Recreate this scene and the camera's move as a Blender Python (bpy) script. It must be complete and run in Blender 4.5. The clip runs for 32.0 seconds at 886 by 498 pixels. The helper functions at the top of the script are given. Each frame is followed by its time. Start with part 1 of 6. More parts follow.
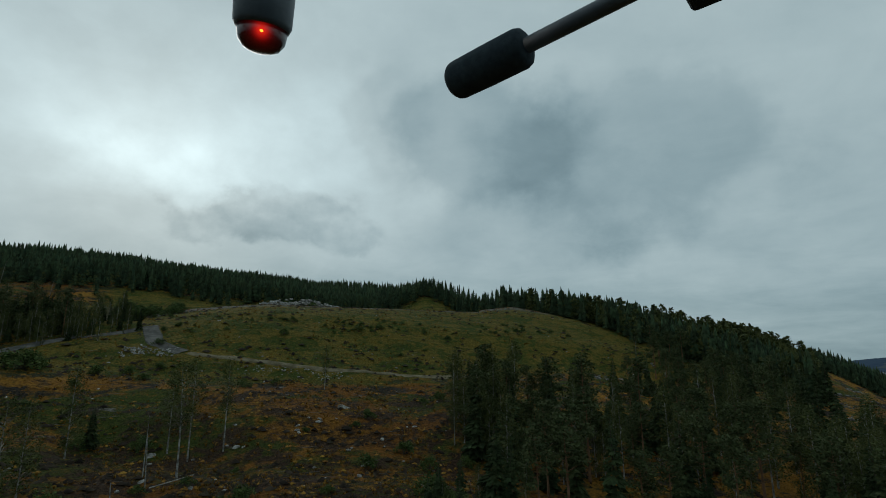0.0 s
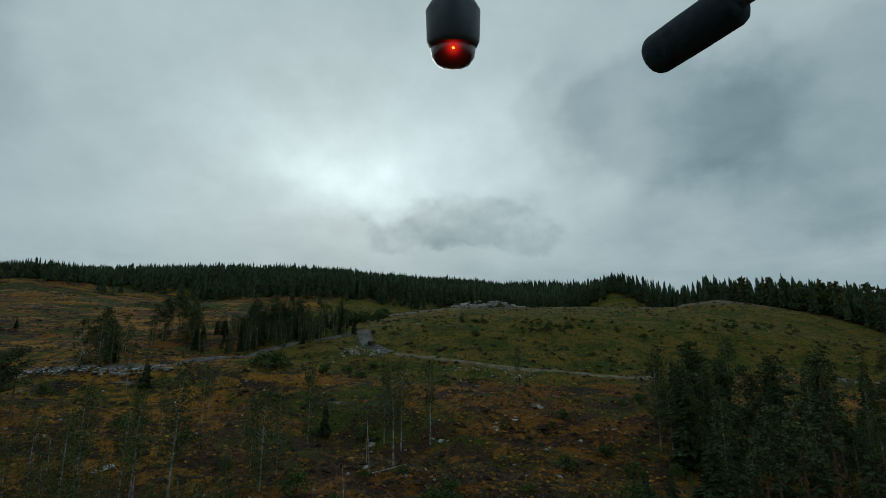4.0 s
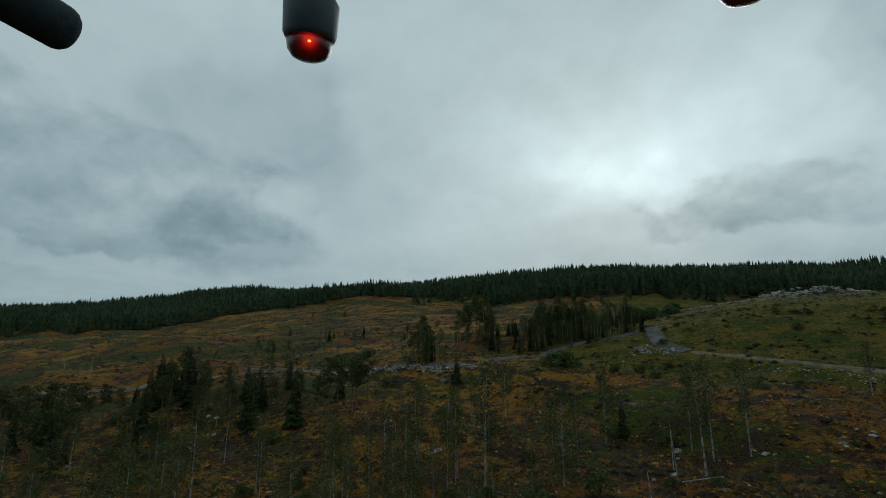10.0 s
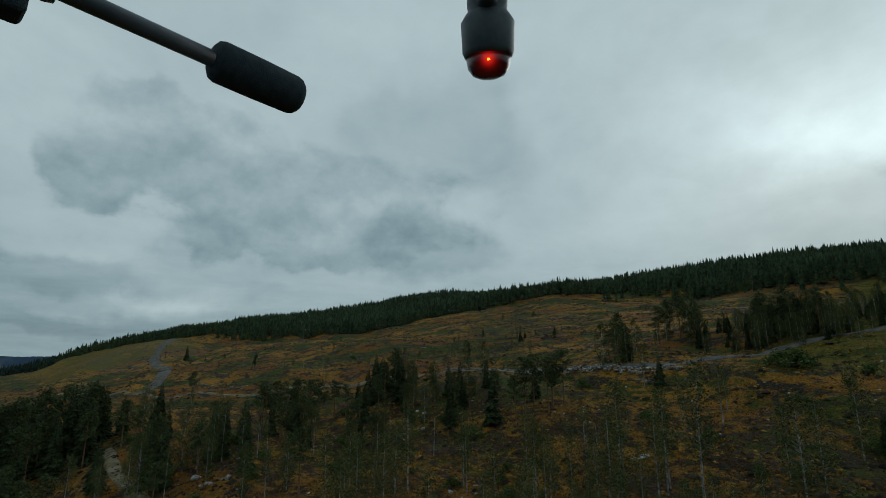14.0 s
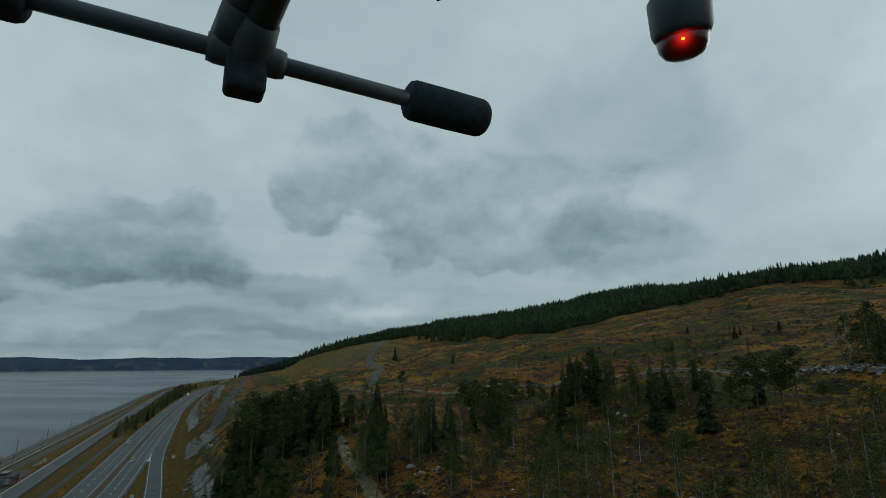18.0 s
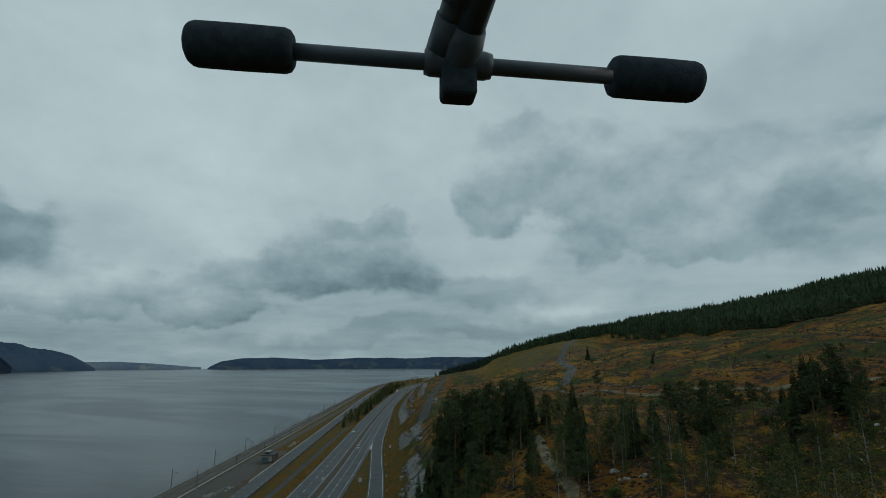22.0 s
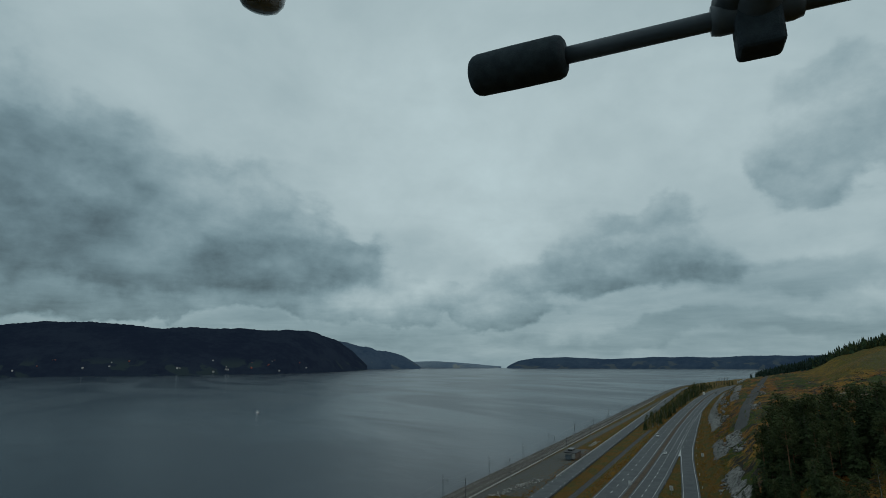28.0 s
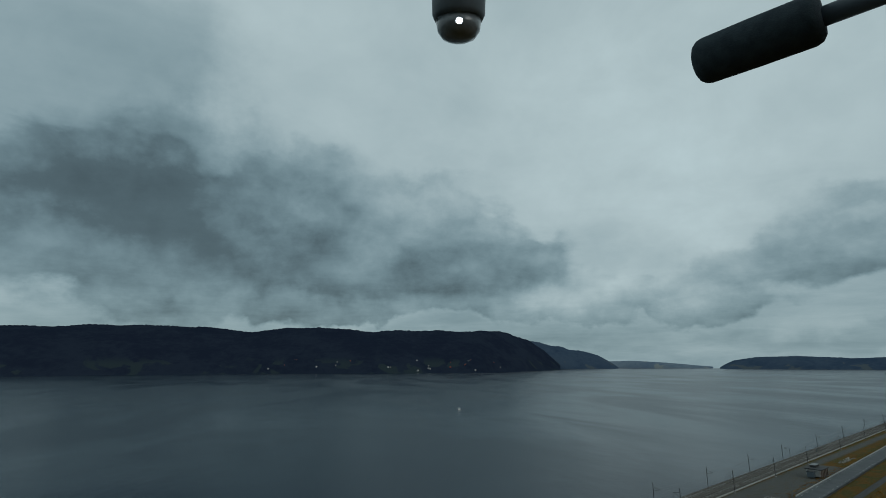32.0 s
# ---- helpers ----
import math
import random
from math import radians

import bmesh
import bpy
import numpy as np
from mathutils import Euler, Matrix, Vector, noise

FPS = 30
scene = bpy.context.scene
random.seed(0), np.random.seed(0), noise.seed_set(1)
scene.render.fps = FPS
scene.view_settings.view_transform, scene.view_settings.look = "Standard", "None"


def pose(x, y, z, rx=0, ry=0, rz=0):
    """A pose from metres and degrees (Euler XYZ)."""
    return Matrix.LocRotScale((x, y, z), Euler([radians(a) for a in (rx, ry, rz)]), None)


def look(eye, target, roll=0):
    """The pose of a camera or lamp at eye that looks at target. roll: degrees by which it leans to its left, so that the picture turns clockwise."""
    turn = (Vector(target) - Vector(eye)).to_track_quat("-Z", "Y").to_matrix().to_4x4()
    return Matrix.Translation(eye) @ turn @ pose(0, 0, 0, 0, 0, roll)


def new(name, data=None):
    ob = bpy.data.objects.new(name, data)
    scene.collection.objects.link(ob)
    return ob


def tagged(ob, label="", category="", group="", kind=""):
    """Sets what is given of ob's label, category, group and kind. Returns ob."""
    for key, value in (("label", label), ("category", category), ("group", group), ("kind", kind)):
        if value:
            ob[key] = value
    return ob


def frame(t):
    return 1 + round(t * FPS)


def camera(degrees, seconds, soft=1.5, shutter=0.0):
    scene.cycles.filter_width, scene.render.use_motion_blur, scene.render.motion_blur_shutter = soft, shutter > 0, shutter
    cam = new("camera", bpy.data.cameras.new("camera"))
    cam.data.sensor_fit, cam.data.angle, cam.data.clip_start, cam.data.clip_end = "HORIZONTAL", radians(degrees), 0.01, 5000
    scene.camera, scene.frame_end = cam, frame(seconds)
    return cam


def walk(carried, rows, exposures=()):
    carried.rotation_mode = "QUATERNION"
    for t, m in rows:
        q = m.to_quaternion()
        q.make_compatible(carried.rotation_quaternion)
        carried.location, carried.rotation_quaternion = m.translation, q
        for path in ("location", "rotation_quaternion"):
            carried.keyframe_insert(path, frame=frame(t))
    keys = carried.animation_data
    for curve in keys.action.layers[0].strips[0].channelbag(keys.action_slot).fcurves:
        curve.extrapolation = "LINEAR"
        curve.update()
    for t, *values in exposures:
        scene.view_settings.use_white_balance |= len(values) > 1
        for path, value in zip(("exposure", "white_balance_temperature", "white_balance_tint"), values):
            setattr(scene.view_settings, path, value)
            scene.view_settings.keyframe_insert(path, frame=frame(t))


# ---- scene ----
cam = camera(82.24, 32.0, soft=0.9)
EYE = 56.0
# seconds, bearing, and the small sway of the airframe about the lens in millimetres
TURN = [(0.0, 0.11, 2, 3, 7), (0.5, 2.84, 1, 0, 9), (1.0, 5.56, 2, -2, 7), (1.5, 8.49, 3, 0, 4), (2.0, 11.36, 1, -1, 4), (2.5, 13.97, -2, -4, 2),
        (3.0, 16.31, -2, -3, 0), (3.5, 18.59, -2, -5, 3), (5.5, 28.61, -3, 1, -8), (6.0, 31.45, 2, 0, -2), (6.5, 34.45, 2, -3, -8),
        (7.0, 37.29, -4, 0, -17), (7.5, 39.69, -4, -1, -14), (8.0, 41.99, -4, -2, -12), (8.5, 44.4, -2, -5, -8), (9.0, 46.83, -2, 1, -12),
        (9.5, 49.29, -3, -4, -13), (10.0, 51.99, -4, -1, -12), (10.5, 54.88, -7, -1, -11), (11.0, 57.62, -2, 1, -6), (11.5, 60.45, -5, 0, -4),
        (12.0, 63.08, -5, 1, -3), (12.5, 65.47, -1, 0, 4), (13.0, 67.87, -3, -1, 1), (13.5, 70.5, 0, -1, 3), (14.0, 73.01, -1, 2, -2),
        (14.5, 75.54, 4, 5, 6), (16.5, 86.08, -1, 3, 12), (17.0, 88.78, 11, -24, 31), (17.5, 91.41, -25, 27, 0), (18.0, 94.01, -5, 6, 13),
        (18.5, 96.75, -1, 4, 12), (19.0, 99.3, 3, 5, 15), (19.5, 101.71, 7, 0, 5), (20.0, 104.24, 2, 5, 2), (20.5, 106.84, 3, 5, 2),
        (21.0, 109.43, 7, 1, 5), (21.5, 112.13, 7, -6, 1), (22.0, 114.89, 5, -3, 0), (22.5, 117.58, 2, 3, 0), (23.0, 120.17, 3, 1, 0),
        (23.5, 122.7, 5, -3, 0), (24.0, 125.12, 3, 1, -2), (24.5, 127.43, 4, 2, 0), (25.0, 129.94, 2, -3, -2), (25.5, 132.67, 0, -4, 6),
        (27.5, 143.59, 1, 3, -2), (28.0, 146.19, 0, 4, 0), (28.5, 148.82, 0, 2, -5), (29.0, 151.18, -2, 5, -6), (29.5, 153.41, -1, 3, -8),
        (30.0, 155.81, -4, 2, -9), (30.5, 158.45, -2, -2, -12), (31.0, 161.21, -4, 0, -10), (31.5, 164.15, -3, -2, -13), (32.0, 167.19, 14, -3, 14)]
ARM = 0.04      # the lens sits a little ahead of the axis it turns on
walk(cam, [(t, pose(-ARM * math.sin(radians(a)) + 0.001 * dx, ARM * math.cos(radians(a)) + 0.001 * dy, EYE + 0.001 * dz, 90 + 12.53, 0.1, a))
           for t, a, dx, dy, dz in TURN])

# ---- light ----
SUN_AZ, SUN_EL = 33.0, 22.0      # degrees to the left of +y, and up
scene.view_settings.exposure = -0.06


def aim(az, el):
    a, e = radians(az), radians(el)
    return Vector((-math.sin(a) * math.cos(e), math.cos(a) * math.cos(e), math.sin(e)))


sun = new("sun", bpy.data.lights.new("sun", "SUN"))
sun.data.energy, sun.data.angle, sun.data.color = 0.5, radians(30), (1.0, 0.96, 0.9)
sun.matrix_world = look(aim(SUN_AZ, SUN_EL) * 100, (0, 0, 0))

world = bpy.data.worlds.new("overcast_sky")
scene.world = world
world.use_nodes = True
WT = world.node_tree
WT.nodes.clear()


class Net:
    """Short hand for shader nodes."""

    def __init__(self, tree):
        self.t = tree

    def node(self, kind, **put):
        n = self.t.nodes.new(kind)
        for k, v in put.items():
            if k in n.inputs:
                self.give(n.inputs[k], v)
        return n

    def give(self, socket, v):
        if isinstance(v, bpy.types.NodeSocket):
            self.t.links.new(v, socket)
        else:
            socket.default_value = v

    def m(self, op, a, b=0.0, c=0.0, clamp=False):
        n = self.t.nodes.new("ShaderNodeMath")
        n.operation, n.use_clamp = op, clamp
        for i, v in enumerate((a, b, c)):
            self.give(n.inputs[i], v)
        return n.outputs[0]

    def mix(self, f, a, b):
        n = self.t.nodes.new("ShaderNodeMix")
        n.data_type = "RGBA"
        self.give(n.inputs[0], f)
        self.give(n.inputs[6], (*a, 1) if isinstance(a, tuple) else a)
        self.give(n.inputs[7], (*b, 1) if isinstance(b, tuple) else b)
        return n.outputs[2]

    def noise(self, vec, scale, detail=4.0, rough=0.55, warp=0.0):
        n = self.t.nodes.new("ShaderNodeTexNoise")
        self.give(n.inputs["Vector"], vec)
        n.inputs["Scale"].default_value, n.inputs["Detail"].default_value = scale, detail
        n.inputs["Roughness"].default_value, n.inputs["Distortion"].default_value = rough, warp
        return n.outputs[0]

    def step(self, v, lo, hi, a=0.0, b=1.0):
        n = self.t.nodes.new("ShaderNodeMapRange")
        n.interpolation_type = "SMOOTHSTEP"
        for i, x in enumerate((v, lo, hi, a, b)):
            self.give(n.inputs[i], x)
        return n.outputs[0]

    def combine(self, x, y, z):
        n = self.t.nodes.new("ShaderNodeCombineXYZ")
        for i, v in enumerate((x, y, z)):
            self.give(n.inputs[i], v)
        return n.outputs[0]


def build_sky():
    g = Net(WT)
    way = WT.nodes.new("ShaderNodeTexCoord").outputs["Generated"]
    sep = WT.nodes.new("ShaderNodeSeparateXYZ")
    g.give(sep.inputs[0], way)
    x, y, z = sep.outputs
    mid = radians(84.0)
    # bearing round from the middle of the sweep, and height, in degrees
    fwd = g.m("ADD", g.m("MULTIPLY", x, -math.sin(mid)), g.m("MULTIPLY", y, math.cos(mid)))
    lef = g.m("ADD", g.m("MULTIPLY", x, -math.cos(mid)), g.m("MULTIPLY", y, -math.sin(mid)))
    az = g.m("ADD", g.m("MULTIPLY", g.m("ARCTAN2", lef, fwd), 57.2958), 84.0)
    el = g.m("MULTIPLY", g.m("ARCSINE", z), 57.2958)
    # cloud deck seen in perspective
    up = g.m("ADD", g.m("MAXIMUM", z, 0.0), 0.16)
    deck = g.combine(g.m("DIVIDE", x, up), g.m("DIVIDE", y, up), 0.0)
    big = g.noise(deck, 0.75, 6.0, 0.55, 0.5)
    fine = g.noise(deck, 2.3, 8.0, 0.62, 0.7)
    warp1 = g.noise(way, 4.0, 6.0, 0.55)
    warp2 = g.noise(g.combine(y, z, x), 5.0, 6.0, 0.55)
    azw = g.m("ADD", az, g.m("MULTIPLY", g.m("SUBTRACT", warp1, 0.5), 24.0))
    elw = g.m("ADD", el, g.m("MULTIPLY", g.m("SUBTRACT", warp2, 0.5), 12.0))
    tone = g.m("ADD", g.step(el, -2.0, 20.0, 0.328, 0.482), g.m("MULTIPLY", g.m("SUBTRACT", big, 0.5), 0.22))
    tone = g.m("ADD", tone, g.m("MULTIPLY", g.m("SUBTRACT", fine, 0.5), 0.11))
    # lumps, and the same a little higher up: tops of lumps catch light, bases are dull
    puff = g.noise(g.combine(x, y, g.m("MULTIPLY", z, 1.3)), 4.8, 8.0, 0.56)
    above = g.noise(g.combine(x, y, g.m("ADD", g.m("MULTIPLY", z, 1.3), 0.05)), 4.8, 8.0, 0.56)
    lit = g.m("SUBTRACT", puff, above)
    loose = g.m("SUBTRACT", puff, 0.5)
    billow = g.m("SUBTRACT", g.noise(g.combine(x, y, g.m("MULTIPLY", z, 1.7)), 6.0, 8.0, 0.54, 0.25), 0.5)
    # thin drawn-out layers low over the horizon
    layer = g.noise(g.combine(g.m("MULTIPLY", x, 2.2), g.m("MULTIPLY", y, 2.2), g.m("MULTIPLY", z, 16.0)), 1.6, 6.0, 0.58, 0.6)
    tone = g.m("ADD", tone, g.m("MULTIPLY", g.m("MULTIPLY", g.m("SUBTRACT", layer, 0.5), 0.17), g.step(el, 12.0, 4.0)))
    def swell(a, e, wa, we):
        da = g.m("DIVIDE", g.m("SUBTRACT", azw, a), wa)
        de = g.m("DIVIDE", g.m("SUBTRACT", elw, e), we)
        d2 = g.m("ADD", g.m("MULTIPLY", da, da), g.m("MULTIPLY", de, de))
        return g.m("EXPONENT", g.m("MULTIPLY", d2, -1.0)), d2, de

    for a, e, wa, we, amp in GAPS:
        k, d2, de = swell(a, e, wa, we)
        tone = g.m("ADD", tone, g.m("MULTIPLY", g.m("MULTIPLY", k, g.m("ADD", 1.0, g.m("MULTIPLY", loose, 1.6))), amp))
    for a, e, wa, we, amp in VEILS:
        k, d2, de = swell(a, e, wa, we)
        k = g.m("MULTIPLY", g.step(g.m("ADD", g.m("MULTIPLY", k, 1.3), g.m("MULTIPLY", loose, 1.3)), 0.20, 0.85), g.step(d2, 4.2, 0.5))
        tone = g.m("ADD", tone, g.m("MULTIPLY", k, amp))
    # the banks run together; their edges billow, and they are heavier towards the base
    mass, weight, depth = 0.0, 0.0, 0.0
    for a, e, wa, we, amp in BANKS:
        k, d2, de = swell(a, e, wa, we)
        mass = g.m("ADD", mass, g.m("MULTIPLY", k, 1.4))
        weight = g.m("ADD", weight, g.m("MULTIPLY", k, amp * 1.4))
        depth = g.m("ADD", depth, g.m("MULTIPLY", g.m("MULTIPLY", k, 1.4), de))
    sure = g.m("ADD", mass, 0.02)
    ragged = g.m("ADD", g.m("MULTIPLY", billow, 2.1), g.m("MULTIPLY", loose, 0.9))
    cover = g.m("MULTIPLY", g.step(g.m("ADD", g.m("MINIMUM", mass, 1.3), ragged), 0.30, 0.74), g.step(mass, 0.03, 0.30))
    base = g.step(g.m("DIVIDE", depth, sure), 1.0, -0.9, 0.55, 1.0)
    tone = g.m("ADD", tone, g.m("MULTIPLY", cover, g.m("MULTIPLY", base, g.m("DIVIDE", weight, sure))))
    tone = g.m("ADD", tone, g.m("MULTIPLY", lit, g.m("ADD", 0.10, g.m("MULTIPLY", cover, 0.42))))
    tone = g.m("ADD", g.m("MAXIMUM", g.m("SUBTRACT", tone, 0.12), 0.0), g.m("MINIMUM", g.m("ADD", g.m("MULTIPLY", tone, 0.3), 0.084), 0.12))
    tint = g.mix(g.step(tone, 0.14, 0.56), (0.645, 1.0, 1.14), (0.795, 1.0, 1.045))
    n = WT.nodes.new("ShaderNodeVectorMath")
    n.operation = "SCALE"
    g.give(n.inputs[0], tint)
    g.give(n.inputs[3], tone)
    sky = WT.nodes.new("ShaderNodeTexSky")
    sky.sky_type, sky.sun_disc = "NISHITA", False
    sky.sun_elevation, sky.sun_rotation = radians(SUN_EL), radians(-SUN_AZ)
    thin = WT.nodes.new("ShaderNodeBackground")
    g.give(thin.inputs[0], sky.outputs[0])
    thin.inputs[1].default_value = 0.004
    deckbg = WT.nodes.new("ShaderNodeBackground")
    g.give(deckbg.inputs[0], n.outputs[0])
    add = WT.nodes.new("ShaderNodeAddShader")
    out = WT.nodes.new("ShaderNodeOutputWorld")
    WT.links.new(thin.outputs[0], add.inputs[0])
    WT.links.new(deckbg.outputs[0], add.inputs[1])
    WT.links.new(add.outputs[0], out.inputs[0])


# bearing, height, half widths, strength: bright gaps, soft dark veils and lumpy dark banks of the overcast
GAPS = [(30, 18.6, 8, 3.2, 0.24), (23, 22, 20, 8, 0.17), (34, 30, 30, 16, 0.07), (146, 24, 16, 12, 0.07), (103, 5.6, 7, 1.3, 0.12), (150, 7, 9, 2.0, 0.06),
        (44, 17, 18, 12, 0.04), (140, 13, 9, 6, 0.06), (116, 24, 10, 8, 0.07), (185.5, 15.6, 4, 1.3, 0.05), (-20, 11, 14, 2.5, 0.05), (108, 13, 6, 3, 0.05)]
VEILS = [(-4, 24, 11, 8, -0.13), (-22, 22, 16, 9, -0.11), (-8, 14, 12, 4, -0.05), (8, 26, 6, 8, -0.07), (76, 13, 9, 3.5, -0.09), (58, 24, 12, 10, -0.05),
         (72, 25, 10, 7, -0.07), (113, 8.5, 8, 2, -0.07), (192, 17, 16, 9, -0.13), (205, 24, 16, 12, -0.14), (122, 2.6, 20, 1.5, -0.06), (160, 3.0, 14, 1.5, -0.04)]
BANKS = [(19, 14.6, 8.5, 3.0, -0.14), (96, 20.5, 13, 5.0, -0.11), (83, 16, 12, 5.0, -0.08), (106, 19.5, 5, 3.6, -0.10), (92, 12, 9, 2.0, -0.07),
         (123, 15.6, 6.5, 2.6, -0.13), (127, 10.2, 13, 2.6, -0.13), (178, 15, 17, 7.5, -0.18), (166, 12.0, 9, 4.5, -0.22), (176, 9.5, 16, 2.4, -0.25), (199, 14, 18, 7.5, -0.16),
         (178, 5.8, 18, 1.3, -0.10), (143, 6.0, 10, 1.5, -0.08), (153, 6.8, 5, 1.8, -0.06)]
build_sky()

# ---- shape of the land ----
BEAR = radians(26.7)
NX, NY = -math.sin(BEAR), math.cos(BEAR)      # uphill
CX, CY = -math.cos(BEAR), -math.sin(BEAR)     # along the shore
SLOPE_S = [-400, -130, -113, -108, -104, -96, -72, -64, -55, -30, -25, -17, 0, 40, 80, 130, 170, 250, 330, 450, 600, 900, 1500, 4000]
SLOPE_Z = [-12, -6, -0.5, 1.2, 2.2, 2.4, 3.3, 3.4, 5.8, 6, 6.2, 13, 24, 33, 41, 54, 64, 79, 92, 116, 140, 175, 210, 240]
CREST_AZ = [-36, -30, -25, -19, -13.5, -7.5, -4, -1, 2.6, 5.5, 12, 17, 22.5, 28, 33, 38, 43, 47.5, 54, 60, 65, 70, 75, 80, 86, 92, 97, 101, 105, 111]
CREST_EL = [0.1, 0.1, -0.4, -0.95, -0.3, 0.9, 0.4, 0.15, 0.2, -0.8, -1.0, -0.3, -0.1, 0.3, 0.7, 0.5, 0.2, 0, 0.3, 0.75, 0.55, 0.5, 0.2, -0.15, 0, -0.05, -0.25, 0.1, 0, 0.1]
WAVES = [(random.uniform(0, 6.283), random.uniform(0, 6.283), random.uniform(0, 6.283)) for _ in range(24)]


def ripple(x, y, size, k):
    """Smooth uneven ground, about -1 to 1, of that wave length."""
    out = 0.0
    for i in range(4):
        a, b, c = WAVES[(k * 4 + i) % 24]
        f = 6.283 / size * (1.0 + 0.37 * i)
        out = out + np.sin(x * f * np.cos(a) + y * f * np.sin(a) + b + 1.3 * np.sin(y * f * 0.6 + c)) / (1 + 0.5 * i)
    return out / 2.2


def blend(v, lo, hi):
    t = np.clip((v - lo) / (hi - lo), 0, 1)
    return t * t * (3 - 2 * t)


def along(x, y):
    return x * CX + y * CY, x * NX + y * NY


def spot(l, s):
    return l * CX + s * NX, l * CY + s * NY


def bay(l):
    """How far the shore swings inland away from the straight."""
    return 420.0 * (np.clip(-l - 190, 0, None) / 700.0) ** 2 + 60.0 * (np.clip(l - 1000, 0, 1600) / 600.0) ** 2


def road_drift(l):
    """The highway swings a little towards the shore, and bends inland at the far end."""
    return np.interp(l, [0, 258, 335, 442, 600, 720, 810, 900, 1000, 1120, 1350], [0, -0.8, -2.2, -4.4, -5.2, -4.0, -2.4, 0.8, 5.5, 14, 36])


def land(x, y):
    x, y = np.asarray(x, float), np.asarray(y, float)
    l, s = along(x, y)
    s = s - bay(l)
    s = s - blend(s, -78, -60) * road_drift(l) + (1 - blend(s, -90, -75)) * 0.014 * np.clip(l, 0, 1400)
    # level ground beside the slip road
    room = np.interp(l, [-400, 60, 100, 226, 310, 420, 520], [0, 8, 22, 14, 7.5, 5, 0])
    s = s - room * blend(s, -31, -24) * (1 - blend(s, -6, 24))
    z = np.interp(s, SLOPE_S, SLOPE_Z)
    wild = blend(s, -20, 25)
    r = np.hypot(x, y)
    # falling ridge towards both ends
    z = z - blend(s, 120, 500) * (16 * blend(l, 600, 1600) + 30 * blend(-l, 175, 400) - 6 * blend(s, 300, 520) * blend(l, -60, 120) * (1 - blend(l, 150, 330)) - 15 * blend(l, 380, 620))
    z = z + 7 * blend(s, 190, 290) * blend(-l, 110, 150) * (1 - blend(-l, 185, 280)) - 14 * blend(-l, 260, 420) * blend(s, 60, 150)
    z = z + wild * (2.2 * ripple(x, y, 95, 0) + 0.8 * ripple(x, y, 31, 1) + 0.25 * ripple(x, y, 9, 2))
    z = z + blend(s, 150, 400) * 5 * ripple(x, y, 260, 3)
    z = z - 16 * blend(-l, 195, 300) * (1 - blend(s, 100, 190)) * blend(s, -20, 30)
    # filled embankment with a level top
    e = blend(s, 122, 205) * (1 - blend(s, 250, 330)) * blend(-l, -40, 30) * (1 - blend(-l, 190, 250))
    z = z * (1 - e * 0.9) + (77.5 - 0.012 * l) * e * 0.9
    # quarry shelf
    e = blend(s, 60, 140) * (1 - blend(s, 260, 420)) * blend(l, 470, 640) * (1 - blend(l, 800, 1000))
    z = z + 12 * e
    # rise and fall of the wooded crest behind the clearing
    az = np.degrees(np.arctan2(-x, y))
    far = np.where(az < -4, blend(r, 190, 260), blend(r, 265, 350)) * blend(s, 60, 140)
    return z + far * np.minimum(r, 1500) * np.tan(np.radians(np.interp(az, CREST_AZ, CREST_EL)))


# ---- end of the shape ----


# ---- materials ----
def material(name, rough=0.8, metal=0.0, spec=0.3):
    mat = bpy.data.materials.new(name)
    mat.use_nodes = True
    g = Net(mat.node_tree)
    b = mat.node_tree.nodes["Principled BSDF"]
    b.inputs["Roughness"].default_value, b.inputs["Metallic"].default_value = rough, metal
    b.inputs["Specular IOR Level"].default_value = spec
    return mat, g, b


def place(g):
    return g.t.nodes.new("ShaderNodeNewGeometry").outputs["Position"]


def lump(g, b, height, strength, distance):
    n = g.t.nodes.new("ShaderNodeBump")
    n.inputs["Strength"].default_value, n.inputs["Distance"].default_value = strength, distance
    g.give(n.inputs["Height"], height)
    g.t.links.new(n.outputs[0], b.inputs["Normal"])


def two_tone(name, a, b2, scale, rough=0.8, metal=0.0, bump=0.0, spec=0.3, vary=0.0, detail=5.0, local=False):
    """Two colours mottled at two sizes; vary: how much whole pieces differ."""
    mat, g, b = material(name, rough, metal, spec)
    p = g.t.nodes.new("ShaderNodeTexCoord").outputs["Object"] if local else place(g)
    n1, n2 = g.noise(p, scale, detail), g.noise(p, scale * 7.3, 3.0)
    f = g.m("ADD", g.m("MULTIPLY", n1, 0.7), g.m("MULTIPLY", n2, 0.3))
    f = g.step(f, 0.36, 0.64)
    col = g.mix(f, a, b2)
    if vary:
        info = g.t.nodes.new("ShaderNodeObjectInfo").outputs["Random"]
        isl = g.t.nodes.new("ShaderNodeNewGeometry").outputs["Random Per Island"]
        k = g.m("FRACT", g.m("ADD", info, isl))
        hsv = g.t.nodes.new("ShaderNodeHueSaturation")
        g.give(hsv.inputs["Color"], col)
        g.give(hsv.inputs["Value"], g.m("ADD", 1.0 - vary, g.m("MULTIPLY", k, 2 * vary)))
        g.give(hsv.inputs["Hue"], g.m("ADD", 0.5 - vary * 0.05, g.m("MULTIPLY", k, vary * 0.1)))
        col = hsv.outputs[0]
    g.give(b.inputs["Base Color"], col)
    if bump:
        lump(g, b, n2, 0.6, bump)
    return mat


